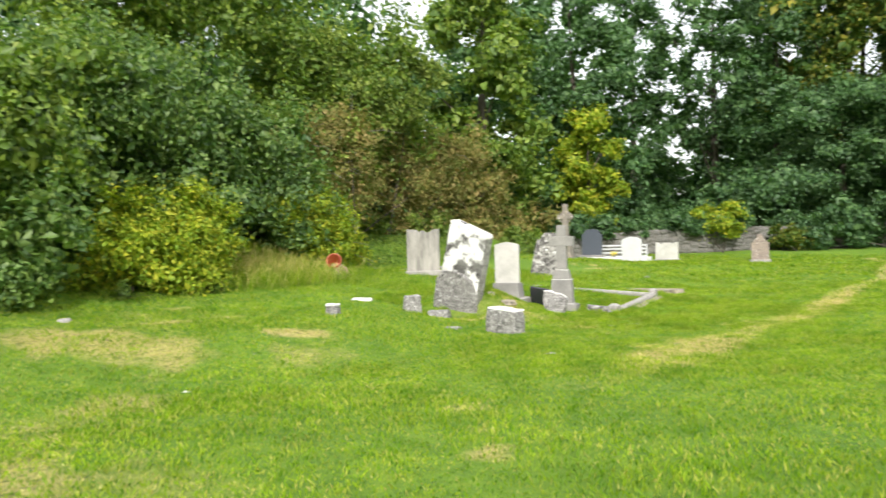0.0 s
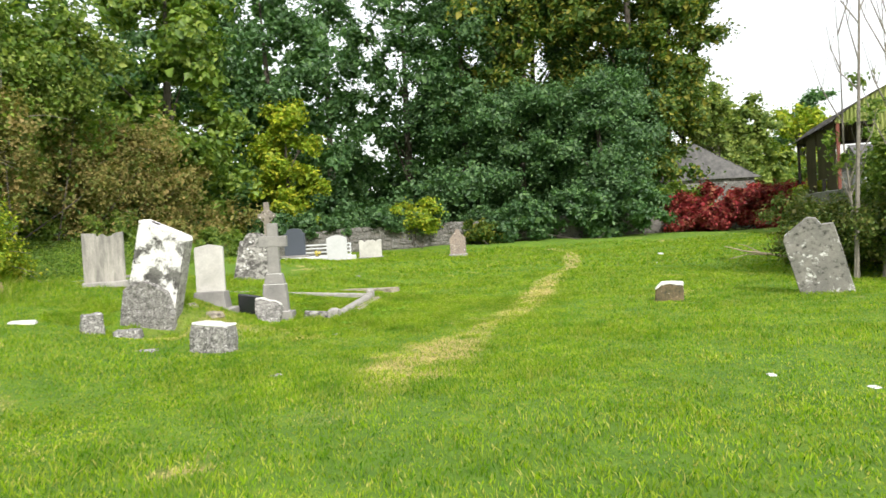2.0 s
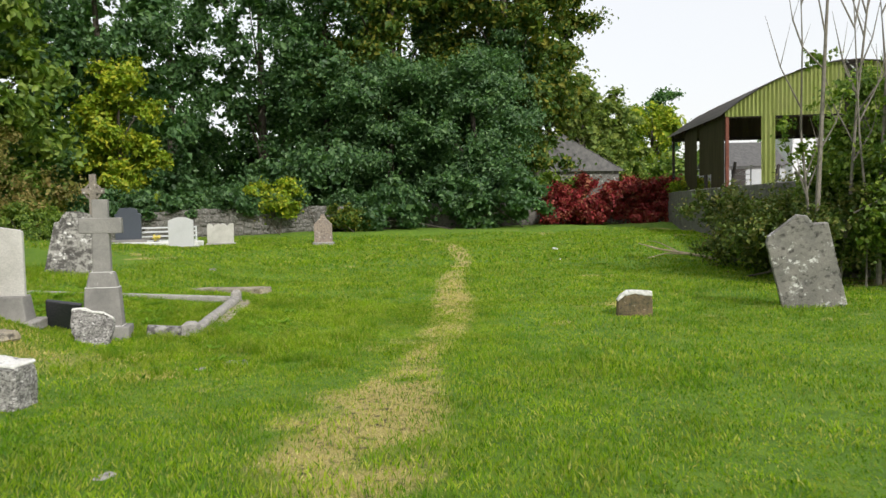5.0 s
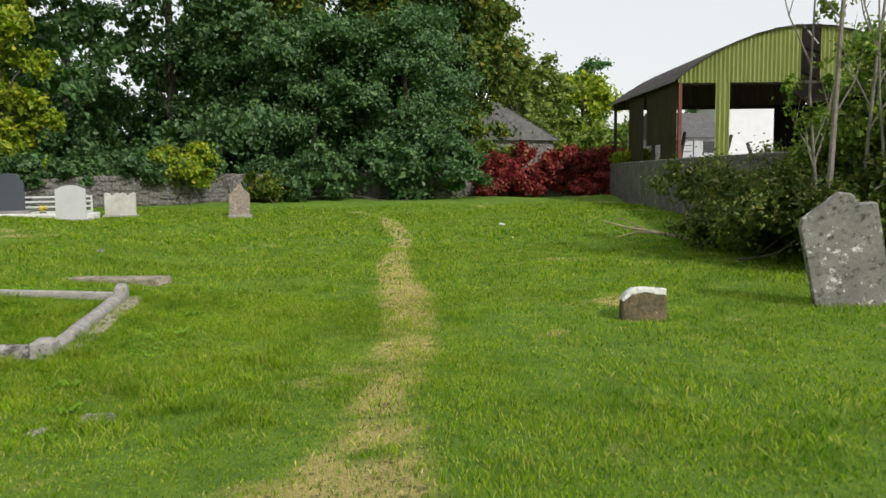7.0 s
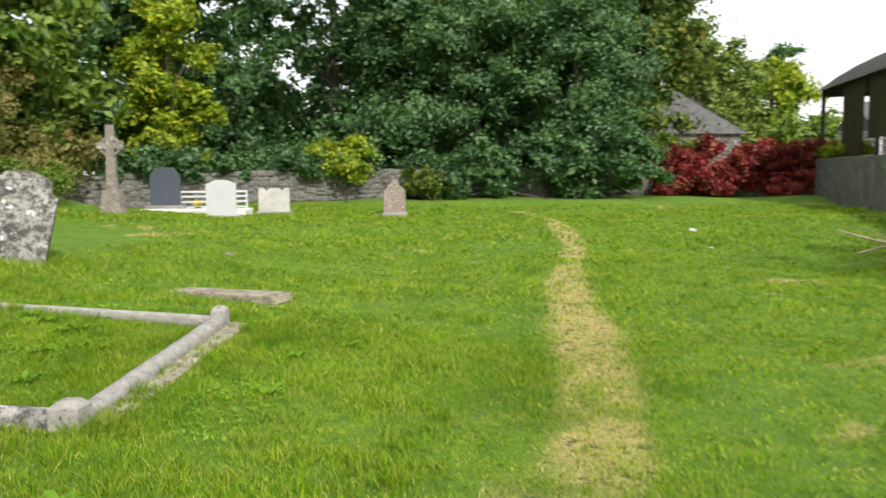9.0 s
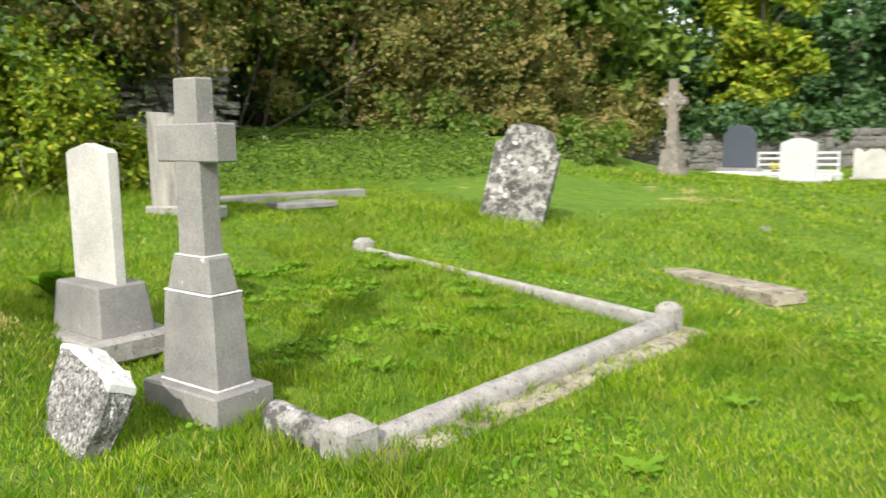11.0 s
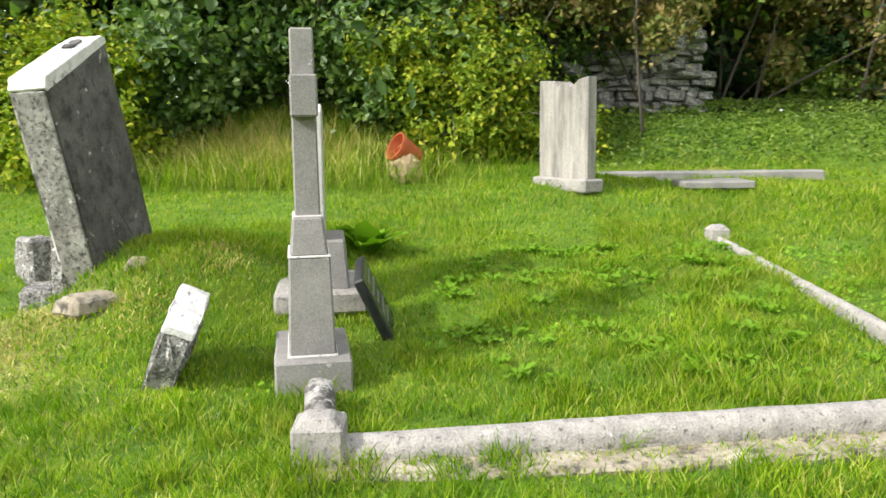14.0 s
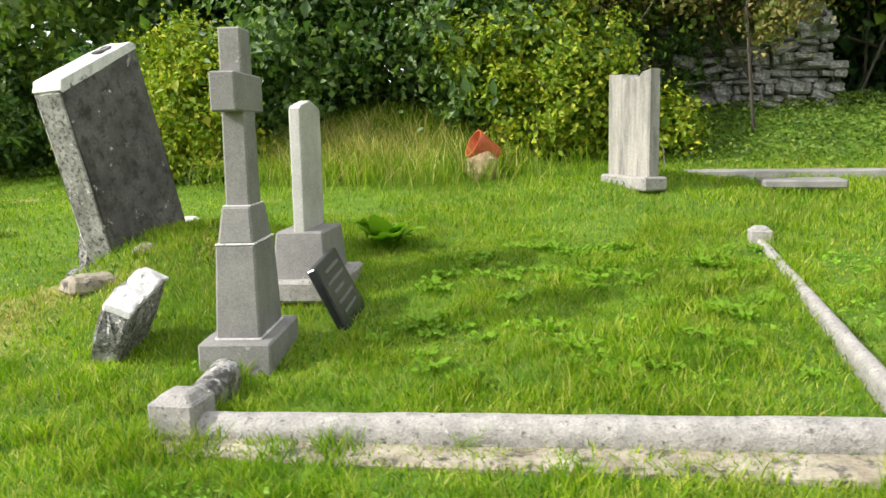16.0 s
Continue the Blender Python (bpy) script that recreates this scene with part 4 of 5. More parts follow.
def plaque():
    ob = thing("memorial_plaque", pose(-5.88, 10.55, -0.33, 24, 9, 8), "black granite memorial tablet leaning behind the cross", "plaque")
    part("tablet", box((0.50, 0.07, 0.56), (0, 0, -0.03), 0.012), M_black, ob)
    for k, (w, x) in enumerate([(0.30, -0.02), (0.36, 0.0), (0.22, 0.03), (0.34, -0.01), (0.28, 0.0)]):
        part("letter_line", box((w, 0.006, 0.022), (x, 0.036, 0.44 - 0.075 * k), 0), M_letter, ob, "line of worn lettering")


plaque()


def grave_kerb():
    """The kerb round the family plot: long moulded lengths, corner posts, and rough footings."""
    ob = thing("grave_kerb", Matrix.Identity(4), "pale weathered stone kerb with corner posts round a grassy plot", "grave kerb")
    se, ne, nw = Vector((-3.95, 10.46, -0.455)), Vector((-4.23, 13.68, -0.30)), Vector((-8.29, 13.43, -0.13))
    sw = Vector((-4.55, 10.33, -0.40))

    def length(name, a, b, w, h, mat, label, cuts=8, seed=1.0):
        d = b - a
        n = d.length
        q = d.to_track_quat("X", "Z").to_matrix().to_4x4()
        prof = [(-w / 2, -0.1), (w / 2, -0.1), (w / 2, h * 0.55), (w * 0.47, h * 0.72), (w * 0.36, h * 0.88), (w * 0.2, h * 0.97), (0, h), (-w * 0.2, h * 0.97), (-w * 0.36, h * 0.88), (-w * 0.47, h * 0.72), (-w / 2, h * 0.55)]
        bm = bmesh.new()
        rings = []
        for i in range(cuts * 5 + 1):
            x = n * i / (cuts * 5)
            rings.append([bm.verts.new((x, y + 0.006 * noise.noise(Vector((x * 3, y * 9, seed))), z + 0.007 * noise.noise(Vector((x * 4, z * 9, seed + 3))))) for y, z in prof])
        for r0, r1 in zip(rings, rings[1:]):
            for k in range(len(prof)):
                bm.faces.new((r0[k], r0[(k + 1) % len(prof)], r1[(k + 1) % len(prof)], r1[k]))
        bm.faces.new(rings[0][::-1])
        bm.faces.new(rings[-1])
        bm.transform(Matrix.Translation(a) @ q)
        part(name, bm, mat, ob, label, True)

    length("kerb_length", se, ne + Vector((0, 0, -0.01)), 0.17, 0.15, M_kerb, "pale rounded kerb stone", 8, 1.0)
    length("kerb_length", ne + Vector((0, 0, 0.03)), nw + Vector((0, 0, 0.08)), 0.085, 0.085, M_kerb, "narrow kerb stone sunk in grass", 9, 2.0)
    length("kerb_length", sw, se, 0.16, 0.19, M_spot, "dark lichened kerb stub", 4, 3.0)
    for p, s, h in ((se, 0.23, 0.27), (ne, 0.17, 0.24), (nw + Vector((0, 0, 0.08)), 0.19, 0.19)):
        bm = join(box((s, s, h), (0, 0, -0.04), 0.012), box((s * 0.98, s * 0.98, 0.05), (0, 0, h - 0.055), 0.012, (0.55, 0.55)))
        bm.transform(Matrix.Translation(p) @ Matrix.Rotation(radians(5), 4, "Z"))
        part("corner_post", bm, M_kerb, ob, "chamfered corner post")
    foot = roughen(box((3.5, 0.34, 0.14), (0, 0, -0.06), 0.02), 0.02, 3, 6)
    foot.transform(Matrix.Translation((-3.98, 12.08, -0.42)) @ Matrix.Rotation(radians(95), 4, "Z") @ Matrix.Rotation(radians(-2), 4, "Y"))
    part("footing", foot, M_footing, ob, "sandy broken concrete footing")


grave_kerb()
slab2 = thing("flat_stone", pose(-5.05, 15.85, gz(-5.05, 15.85) + 0.03, 0, -2, -22), "long sandy stone slab lying flush in the turf", "stone")
part("slab", roughen(box((2.0, 0.40, 0.14), (0, 0, -0.06), 0.02), 0.015, 4, 5), M_footing, slab2)
ledger = thing("grave_ledger", pose(-12.2, 14.4, gz(-12.2, 14.4), 0, 0, 92), "grey ledger kerb of an old grave in ivy", "grave ledger")
part("kerb_stone", roughen(box((3.2, 0.34, 0.16), (0, 0, -0.03), 0.02), 0.012, 3, 5), M_cross, ledger)
part("kerb_stone", roughen(box((0.9, 0.6, 0.10), (-0.3, -1.15, -0.03), 0.02), 0.012, 3, 4), M_cross, ledger)


def celtic_cross():
    ob = thing("celtic_cross", on_ground(-13.02, 26.4, 0, 0, 10), "slender grey celtic ring cross on a tapered base", "grave cross")
    part("base", box((0.66, 0.55, 0.75), (0, 0, -0.08), 0.02, (0.68, 0.72)), M_celtic, ob)
    part("shaft", box((0.30, 0.2, 1.85), (0, 0, 0.66), 0.012, (0.70, 0.8)), M_celtic, ob)
    part("arm", box((0.74, 0.17, 0.2), (0, 0, 1.82), 0.012), M_celtic, ob)
    ring = bmesh.new()
    prev = []
    for i in range(33):
        a = math.tau * i / 32
        prev.append([ring.verts.new((math.cos(a) * q, y, 1.90 + math.sin(a) * q)) for q, y in ((0.22, -0.06), (0.29, -0.06), (0.29, 0.06), (0.22, 0.06))])
    for a, b in zip(prev, prev[1:]):
        for k in range(4):
            ring.faces.new((a[k], a[(k + 1) % 4], b[(k + 1) % 4], b[k]))
    part("ring", ring, M_celtic, ob)


celtic_cross()


def granite_grave():
    ob = headstone("headstone", on_ground(-14.1, 31.6, 0, 0, 8), 1.05, 1.35, 0.14, "polished blue-grey granite headstone with a scrolled top on a wide base", M_blue, SHOULDER, 0.01, 0, (1.5, 0.5, 0.3))
    gravel = thing("gravel_bed", on_ground(-12.9, 31.3, 0, 0, 8), "bed of white marble chippings before the granite headstone", "gravel")
    part("chippings", roughen(box((3.8, 1.2, 0.24), (0, 0, -0.04), 0.03), 0.03, 9, 8), M_chips, gravel)
    bench = thing("rail_panel", on_ground(-13.2, 33.6, 0, 0, 24), "pale painted metal rail panel beside the wall", "railing")
    for x in (-1.2, 1.2):
        part("upright", box((0.07, 0.07, 0.95), (x, 0, -0.05), 0.01), M_galv, bench)
    for z in (0.25, 0.45, 0.65, 0.83):
        part("rail", box((2.4, 0.05, 0.07), (0, 0, z), 0.008), M_galv, bench)
    fl = thing("flowers", on_ground(-13.05, 31.9), "small pot of yellow flowers by the granite headstone", "flowers")
    part("pot", box((0.16, 0.16, 0.2), (0, 0, 0.08), 0.02, (1.2, 1.2)), M_black, fl)
    P, D, S = clumpy([(0, 0, 0.42, 0.14, 0.14, 0.16)], 120, 3)
    leaf_mesh("petals", P, D, 0.06, M_yellow, fl)


granite_grave()

pot = thing("bucket", pose(-12.15, 10.1, gz(-12.15, 10.1) + 0.34, 60, 25, 20), "orange-red plastic bucket lying tipped in the hedge foot", "bucket")
rim = [(0.13, 0.0), (0.20, 0.36), (0.215, 0.36), (0.215, 0.41), (0.195, 0.41), (0.12, 0.02)]
bm = bmesh.new()
rings = [[bm.verts.new((math.cos(k * math.tau / 20) * q, math.sin(k * math.tau / 20) * q, z - 0.1)) for k in range(20)] for q, z in rim]
for r0, r1 in zip(rings, rings[1:]):
    for k in range(20):
        bm.faces.new((r0[k], r0[(k + 1) % 20], r1[(k + 1) % 20], r1[k]))
bm.faces.new(rings[0][::-1])
bm.faces.new(rings[-1])
part("shell", bm, M_terracotta, pot)
sack = thing("sack", on_ground(-12.0, 10.0, 0, 0, 30), "crumpled brown sack on the ground under the bucket", "sack")
part("bag", roughen(box((0.62, 0.5, 0.42), (0, 0, -0.03), 0.12, (0.8, 0.75)), 0.05, 5, 4, 3.0), M_sacking, sack)
litter = thing("litter", on_ground(3.3, 27.6), "crumpled pale blue litter in the grass", "litter")
part("scrap", roughen(box((0.2, 0.13, 0.08), (0, 0, 0.0), 0.02), 0.03, 9, 3), M_litter, litter)

# ---- hedge in the west ----
bush("dense dark green shrub hedge", (-13.5, -10.9, -8, 1.5, 0.2, 3.4), 26, 1.15, 30000, 0.13, HEDGE_GREEN, 101, stems=6)
bush("tall mid-green sycamore growth above the hedge", (-14.8, -12.2, -8, 3.0, 2.6, 7.5), 24, 1.5, 30000, 0.16, GREEN_MID, 102, stems=6)
bush("yellow-green leafy shrub in the hedge", (-12.9, -11.7, 3.4, 6.2, 0.6, 2.4), 12, 0.85, 22000, 0.09, GREEN_YELLOW, 103)
bush("dark green shrub behind the hedge", (-15.5, -13.2, 3.0, 11.0, 1.0, 6.0), 30, 1.4, 38000, 0.14, HEDGE_GREEN, 104, stems=8)
bush("yellow-green shrub with golden leaves beside the bucket", (-13.9, -12.9, 9.4, 12.6, 0.8, 3.0), 15, 0.72, 26000, 0.09, GREEN_YELLOW, 105, twigs=14)
bush("browning shrub with bare twigs", (-16.2, -14.6, 11.0, 14.4, 3.2, 5.4), 14, 1.0, 22000, 0.10, LEAF_BROWN, 106, stems=2, twigs=26)
bush("russet and brown beech hedge", (-18.8, -17.0, 16.0, 25.5, 1.6, 5.6), 28, 1.5, 46000, 0.12, LEAF_BROWN, 107, stems=9, twigs=16)
bush("green undergrowth below the brown hedge", (-18.0, -16.6, 17.5, 24.5, 1.0, 2.2), 16, 0.7, 17000, 0.10, GREEN_MID, 108)
bush("tall green trees grown into the hedge", (-20, -16.8, 4, 20, 4.5, 10.0), 30, 2.1, 42000, 0.18, GREEN_MID, 109, stems=8)
bush("ivy over the ruined wall", (-16.3, -15.5, 11.0, 13.4, 1.2, 3.7), 14, 0.55, 11000, 0.09, HEDGE_GREEN, 110)
bush("low leafy growth trailing from the bank", (-14.8, -13.9, 23.0, 25.5, 0.5, 1.5), 8, 0.55, 8000, 0.09, GREEN_MID, 111)
bush("low dark nettles along the hedge foot", (-12.6, -11.4, -4, 6.0, 0.2, 0.6), 16, 0.45, 15000, 0.09, GREEN_MID, 112, stems=2)
bush("dark wood behind the west hedge", (-27, -21, -10, 30, 1.5, 12), 46, 3.4, 26000, 0.40, GREEN_DARK, 113, stems=6)
bush("dark low growth under the hedge", (-16.8, -15.0, 2.5, 9.0, 0.9, 2.0), 16, 0.95, 11000, 0.15, HEDGE_GREEN, 118, stems=3)
bush("dark low thicket closing the hedge", (-22.5, -19.0, -10, 27, 0.6, 2.6), 44, 1.7, 18000, 0.30, GREEN_DARK, 117, stems=4)
bush("dark leafy growth deep in the hedge", (-18.4, -15.6, -2.0, 11.0, 0.4, 5.0), 34, 1.6, 26000, 0.19, HEDGE_GREEN, 116, stems=4)
bush("dark hollow growth behind the ruined wall", (-21, -18.6, 9.0, 22.0, 0.8, 4.2), 26, 1.5, 14000, 0.24, GREEN_DARK, 115, stems=4)
bush("pale green sprays high in the hedge", (-17.5, -16.0, 13.5, 19.5, 6.0, 9.0), 12, 1.2, 12000, 0.16, LEAF_PALE, 114, stems=4)

gr = np.random.RandomState(71)
cx, cy = gr.uniform(-17.0, -12.4, 15000), gr.uniform(12.6, 22.0, 15000)
ck = gr.uniform(0, 1, 15000) < smooth01(-cx + 0.5 * lumps(cx, cy, 1.5, 12), 12.6, 14.0)
cx, cy = cx[ck], cy[ck]
cover = leaf_mesh("ground_ivy", np.stack([cx, cy, ground_z(cx, cy) + gr.uniform(0.02, 0.16, len(cx))], 1), np.tile([0.3, 0, 1.0], (len(cx), 1)), 0.075, GREEN_MID, seed=71)
tagged(cover, "low leafy ground cover on the bank", "ground cover", kind="stuff")

# ---- trees in the north ----
tree("tall dark tree with an open crown and bare trunk", (-13.6, 52.0), 20, 4.6, 7500, 0.31, GREEN_DARK, 201, 0.3, 0.35, 20)
tree("tall dark tree far behind the wall", (-20.8, 54.5), 21, 5.2, 14000, 0.32, GREEN_DARK, 243, 0.3, 0.1, 22)
tree("tall dark tree far behind the wall", (-1.5, 58.0), 22, 5.2, 12000, 0.32, GREEN_DARK, 244, 0.3, 0.15, 22)
tree("tall dark tree far behind the wall", (-5.2, 60.0), 23, 5.2, 15000, 0.32, GREEN_DARK, 246, 0.3, 0.3, 22)
tree("dense dark green tree by the wall", (-20.5, 44.0), 18, 5.2, 16000, 0.31, GREEN_DARK, 202, 0.3, 0.08, 22)
tree("yellow-green leaved tree beside the wall", (-17.6, 39.0), 8.4, 2.7, 12500, 0.24, GREEN_YELLOW, 203, 0.15, 0.12, 12)
tree("dark green tree behind the wall", (-8.6, 49.0), 19, 4.8, 24000, 0.24, GREEN_DARK, 204, 0.28, 0.06, 22)
tree("tall broad tree tinged with gold", (-4.6, 50.5), 23, 5.6, 24000, 0.31, LEAF_GOLD, 205, 0.35, 0.22, 24)
tree("tall broad tree tinged with gold", (3.0, 52.0), 22, 5.4, 26000, 0.31, LEAF_GOLD, 206, 0.35, 0.2, 24)
tree("dense dark laurel reaching to the ground", (1.0, 45.6), 9.5, 4.1, 34000, 0.20, GREEN_DARK, 207, 0.25, 0.05, 22)
tree("dense dark laurel reaching to the ground", (-4.4, 46.2), 10.0, 4.2, 30000, 0.20, GREEN_DARK, 208, 0.25, 0.05, 20)
tree("dense dark laurel reaching to the ground", (2.6, 50.0), 12.5, 3.0, 22000, 0.21, GREEN_DARK, 226, 0.25, 0.05, 20)
tree("tall mid-green tree among the dark ones", (5.0, 55.0), 20, 3.9, 20000, 0.30, LEAF_GOLD, 228, 0.3, 0.38, 18)
tree("pale green willow beyond the outhouse", (9.6, 63.5), 9.5, 3.6, 9000, 0.34, LEAF_PALE, 229, 0.3, 0.06, 16)
tree("pale green willow beyond the outhouse", (7.2, 65.0), 14, 4.6, 13000, 0.36, LEAF_PALE, 209, 0.3, 0.06, 18)
tree("pale green willow beyond the outhouse", (13.0, 72.0), 10, 4.4, 11000, 0.36, LEAF_PALE, 210, 0.3, 0.06, 16)
tree("mid green tree behind the hedge", (-20.0, 30.0), 15, 4.6, 15000, 0.32, GREEN_MID, 211, 0.28, 0.10, 20)
tree("dark green tree behind the hedge", (-24.0, 37.0), 18, 5.2, 14000, 0.31, GREEN_DARK, 212, 0.3, 0.06, 20)
tree("far yellow-green tree behind the barn", (20.5, 86.0), 11.5, 5.0, 8500, 0.42, GREEN_YELLOW, 213, 0.3, 0.08, 14)
tree("far dark tree behind the barn", (15.5, 98.0), 12, 4.6, 4200, 0.42, GREEN_DARK, 214, 0.3, 0.3, 12)
tree("far dark tree behind the barn", (25.0, 104.0), 15, 5.0, 4600, 0.42, GREEN_DARK, 215, 0.3, 0.35, 14)
tree("far dark tree behind the barn", (40.0, 96.0), 15, 5.0, 5600, 0.42, GREEN_DARK, 216, 0.3, 0.2, 14)
bush("far green hedge across the yard", (14, 48, 80, 88, 2, 5.0), 26, 3.0, 13000, 0.45, GREEN_MID, 217, stems=4)
bush("far dark woodland edge", (-60, -24, 50, 66, 3, 15), 44, 4.2, 18000, 0.6, GREEN_DARK, 218, stems=4)
bush("dark woodland behind the north wall", (-10, 4, 60, 68, 2, 13), 30, 3.6, 16000, 0.55, GREEN_DARK, 219, stems=4)
bush("lower dark woodland behind the north wall", (-26, -11, 60, 66, 1, 7.8), 30, 2.6, 14000, 0.5, GREEN_DARK, 245, stems=4)
bush("dark thicket behind the boundary wall", (-26, -6, 42.5, 46.5, 1.4, 4.2), 36, 1.7, 14000, 0.27, GREEN_DARK, 241, stems=4)
bush("green and brown growth at the hedge's end", (-18.5, -15.8, 24.5, 29.0, 1.0, 4.2), 14, 1.1, 12000, 0.13, LEAF_BROWN, 242, stems=4)
bush("yellow-green bush overhanging the wall", (-11.4, -9.2, 39.0, 40.2, 1.2, 2.7), 9, 0.75, 6500, 0.19, GREEN_YELLOW, 220)
bush("dark undergrowth under the laurels", (-6.6, 3.8, 40.6, 42.6, 0.6, 2.4), 26, 1.0, 16000, 0.24, GREEN_DARK, 221)
bush("brownish scrub against the wall", (-7.4, -5.6, 39.6, 40.8, 0.4, 1.3), 8, 0.6, 5000, 0.16, LEAF_GOLD, 227)
for k in range(7):
    fx = -17.5 + 1.75 * k
    fy = 35.3 + (fx + 17) * 0.647
    bush("dark ivy hanging over the boundary wall", (fx - 0.9, fx + 0.9, fy - 0.15, fy + 0.9, 1.35, 2.3), 6, 0.6, 2600, 0.18, GREEN_DARK, 230 + k, "ivy", "ivy", 2)
bush("red virginia creeper over the wall", (4.3, 12.6, 43.2, 45.2, 0.5, 2.45), 50, 0.75, 26000, 0.18, LEAF_RED, 223, "creeper", "creeper")
bush("red virginia creeper hanging down the wall", (7.2, 10.6, 43.3, 44.4, 0.5, 2.2), 18, 0.7, 10000, 0.18, LEAF_RED, 240, "creeper", "creeper")
bush("yellow-green shrub on the wall's end", (11.5, 13.4, 40.5, 43.5, 1.7, 2.3), 8, 0.6, 5000, 0.16, GREEN_YELLOW, 224)
bush("green climber beside the outhouse", (3.4, 6.8, 46.8, 48.5, 1.6, 2.6), 12, 0.9, 7000, 0.22, GREEN_MID, 225)

# ---- brambles and saplings in the east ----
bush("dark bramble thicket over the bank", (6.5, 9.6, 14.6, 22.0, -0.1, 1.35), 36, 0.8, 36000, 0.09, LEAF_BRAMBLE, 301, "bramble", "bramble", 8, twigs=24)
bush("elder and bramble growth beside the barn wall", (8.4, 11.4, 14.6, 18.5, 0.5, 3.7), 30, 0.8, 42000, 0.11, GREEN_MID, 302, "bush", "bush", 8)


def sapling():
    """Slim bare stems rising out of the elder, forking upwards."""
    r = np.random.RandomState(9)
    ob = thing("sapling", on_ground(7.8, 15.6), "bare grey saplings with a few leaves", "tree")
    tips = []
    for k, (fx, fy, tx, h, w) in enumerate(((-0.55, -0.1, -0.15, 8.6, 0.065), (-0.3, 0.5, -0.7, 6.8, 0.04), (0.15, 0.3, 0.5, 8.0, 0.045), (0.85, 0.0, 1.0, 8.8, 0.06), (1.2, 0.4, 2.0, 7.4, 0.04), (0.45, -0.3, 0.2, 6.6, 0.035))):
        foot = Vector((fx, fy, -0.3))
        tip = Vector((tx, fy + r.normal(0, 0.4), h))
        mids = [foot.lerp(tip, f) + Vector((r.normal(0, 0.07), r.normal(0, 0.07), 0)) for f in (0.25, 0.5, 0.75)]
        spine = [foot, *mids, tip]
        part("trunk", tube(spine, [w, w * 0.8, w * 0.6, w * 0.38, 0.007], 7), M_twig, ob)
        for j in range(7):
            f = r.uniform(1.2, 3.7)
            a = spine[int(f)].lerp(spine[int(f) + 1], f % 1)
            side = Vector((r.choice([-1, 1]) * r.uniform(0.25, 0.75), r.normal(0, 0.3), 0))
            n = r.uniform(0.9, 2.0)
            q = a + side * n * 0.7 + Vector((0, 0, n))
            m = a.lerp(q, 0.45) + side * 0.18
            part("branch", tube([a, m, q], [0.02, 0.013, 0.004], 5), M_twig, ob)
            part("branch", tube([m, m + Vector((-side.x * 0.3, r.normal(0, 0.2), n * 0.45))], [0.01, 0.003], 4), M_twig, ob)
            if a.z < 3.2:
                tips.append((*q, 0.35, 0.35, 0.3))
    P, D, S = clumpy(tips, 700, 19)
    leaf_mesh("foliage", P, D, 0.10 * S, GREEN_MID, ob, seed=19)


sapling()
dead = thing("dead_branch", on_ground(6.2, 21.4, 0, 0, 170), "pale dead branch lying at the bramble's edge", "branch")
part("limb", tube([(-0.9, 0, 0.1), (-0.2, 0.1, 0.25), (0.6, 0, 0.38), (1.2, -0.15, 0.55)], [0.045, 0.04, 0.03, 0.012], 6), M_deadwood, dead)
part("twig", tube([(-0.2, 0.1, 0.25), (0.5, 0.5, 0.3), (1.0, 0.9, 0.2)], [0.03, 0.02, 0.008], 5), M_deadwood, dead)
part("twig", tube([(0.1, 0.05, 0.3), (0.6, -0.4, 0.55), (0.9, -0.8, 0.6)], [0.025, 0.015, 0.006], 5), M_deadwood, dead)


# ---- grass and weeds ----
STONES = [(-5.1, 10.17, 0.30), (-6.43, 9.95, 0.33), (-4.35, 6.3, 0.3), (-6.4, 8.4, 0.4)]


def blades(name, x, y, height, width, material, label, category, seed):
    r = np.random.RandomState(seed)
    n = len(x)
    z = ground_z(x, y) - 0.005
    a = r.uniform(0, math.tau, n)
    lean = r.normal(0, 0.42, (n, 2)) * height[:, None]
    side = np.stack([np.cos(a), np.sin(a)], 1) * width[:, None] / 2
    base = np.stack([x, y], 1)
    v = np.zeros((n, 4, 3), np.float32)
    v[:, 0, :2], v[:, 0, 2] = base, z
    v[:, 1, :2], v[:, 1, 2] = base + lean * 0.35 - side, z + height * 0.5
    v[:, 2, :2], v[:, 2, 2] = base + lean * 0.35 + side, z + height * 0.5
    v[:, 3, :2], v[:, 3, 2] = base + lean, z + height * 0.92
    me = bpy.data.meshes.new(name)
    me.vertices.add(4 * n)
    me.vertices.foreach_set("co", v.ravel())
    k = np.arange(n)[:, None] * 4
    me.loops.add(6 * n)
    me.loops.foreach_set("vertex_index", np.concatenate([k, k + 2, k + 1, k + 1, k + 2, k + 3], 1).ravel().astype(np.int32))
    me.polygons.add(2 * n)
    me.polygons.foreach_set("loop_start", (np.arange(2 * n) * 3).astype(np.int32))
    me.update(calc_edges=True)
    ob = mesh_part(name, me, material)
    return tagged(ob, label, category, kind="stuff")


def scatter(x0, x1, y0, y1, per_m2, seed):
    r = np.random.RandomState(seed)
    n = int((x1 - x0) * (y1 - y0) * per_m2)
    return r.uniform(x0, x1, n), r.uniform(y0, y1, n), r


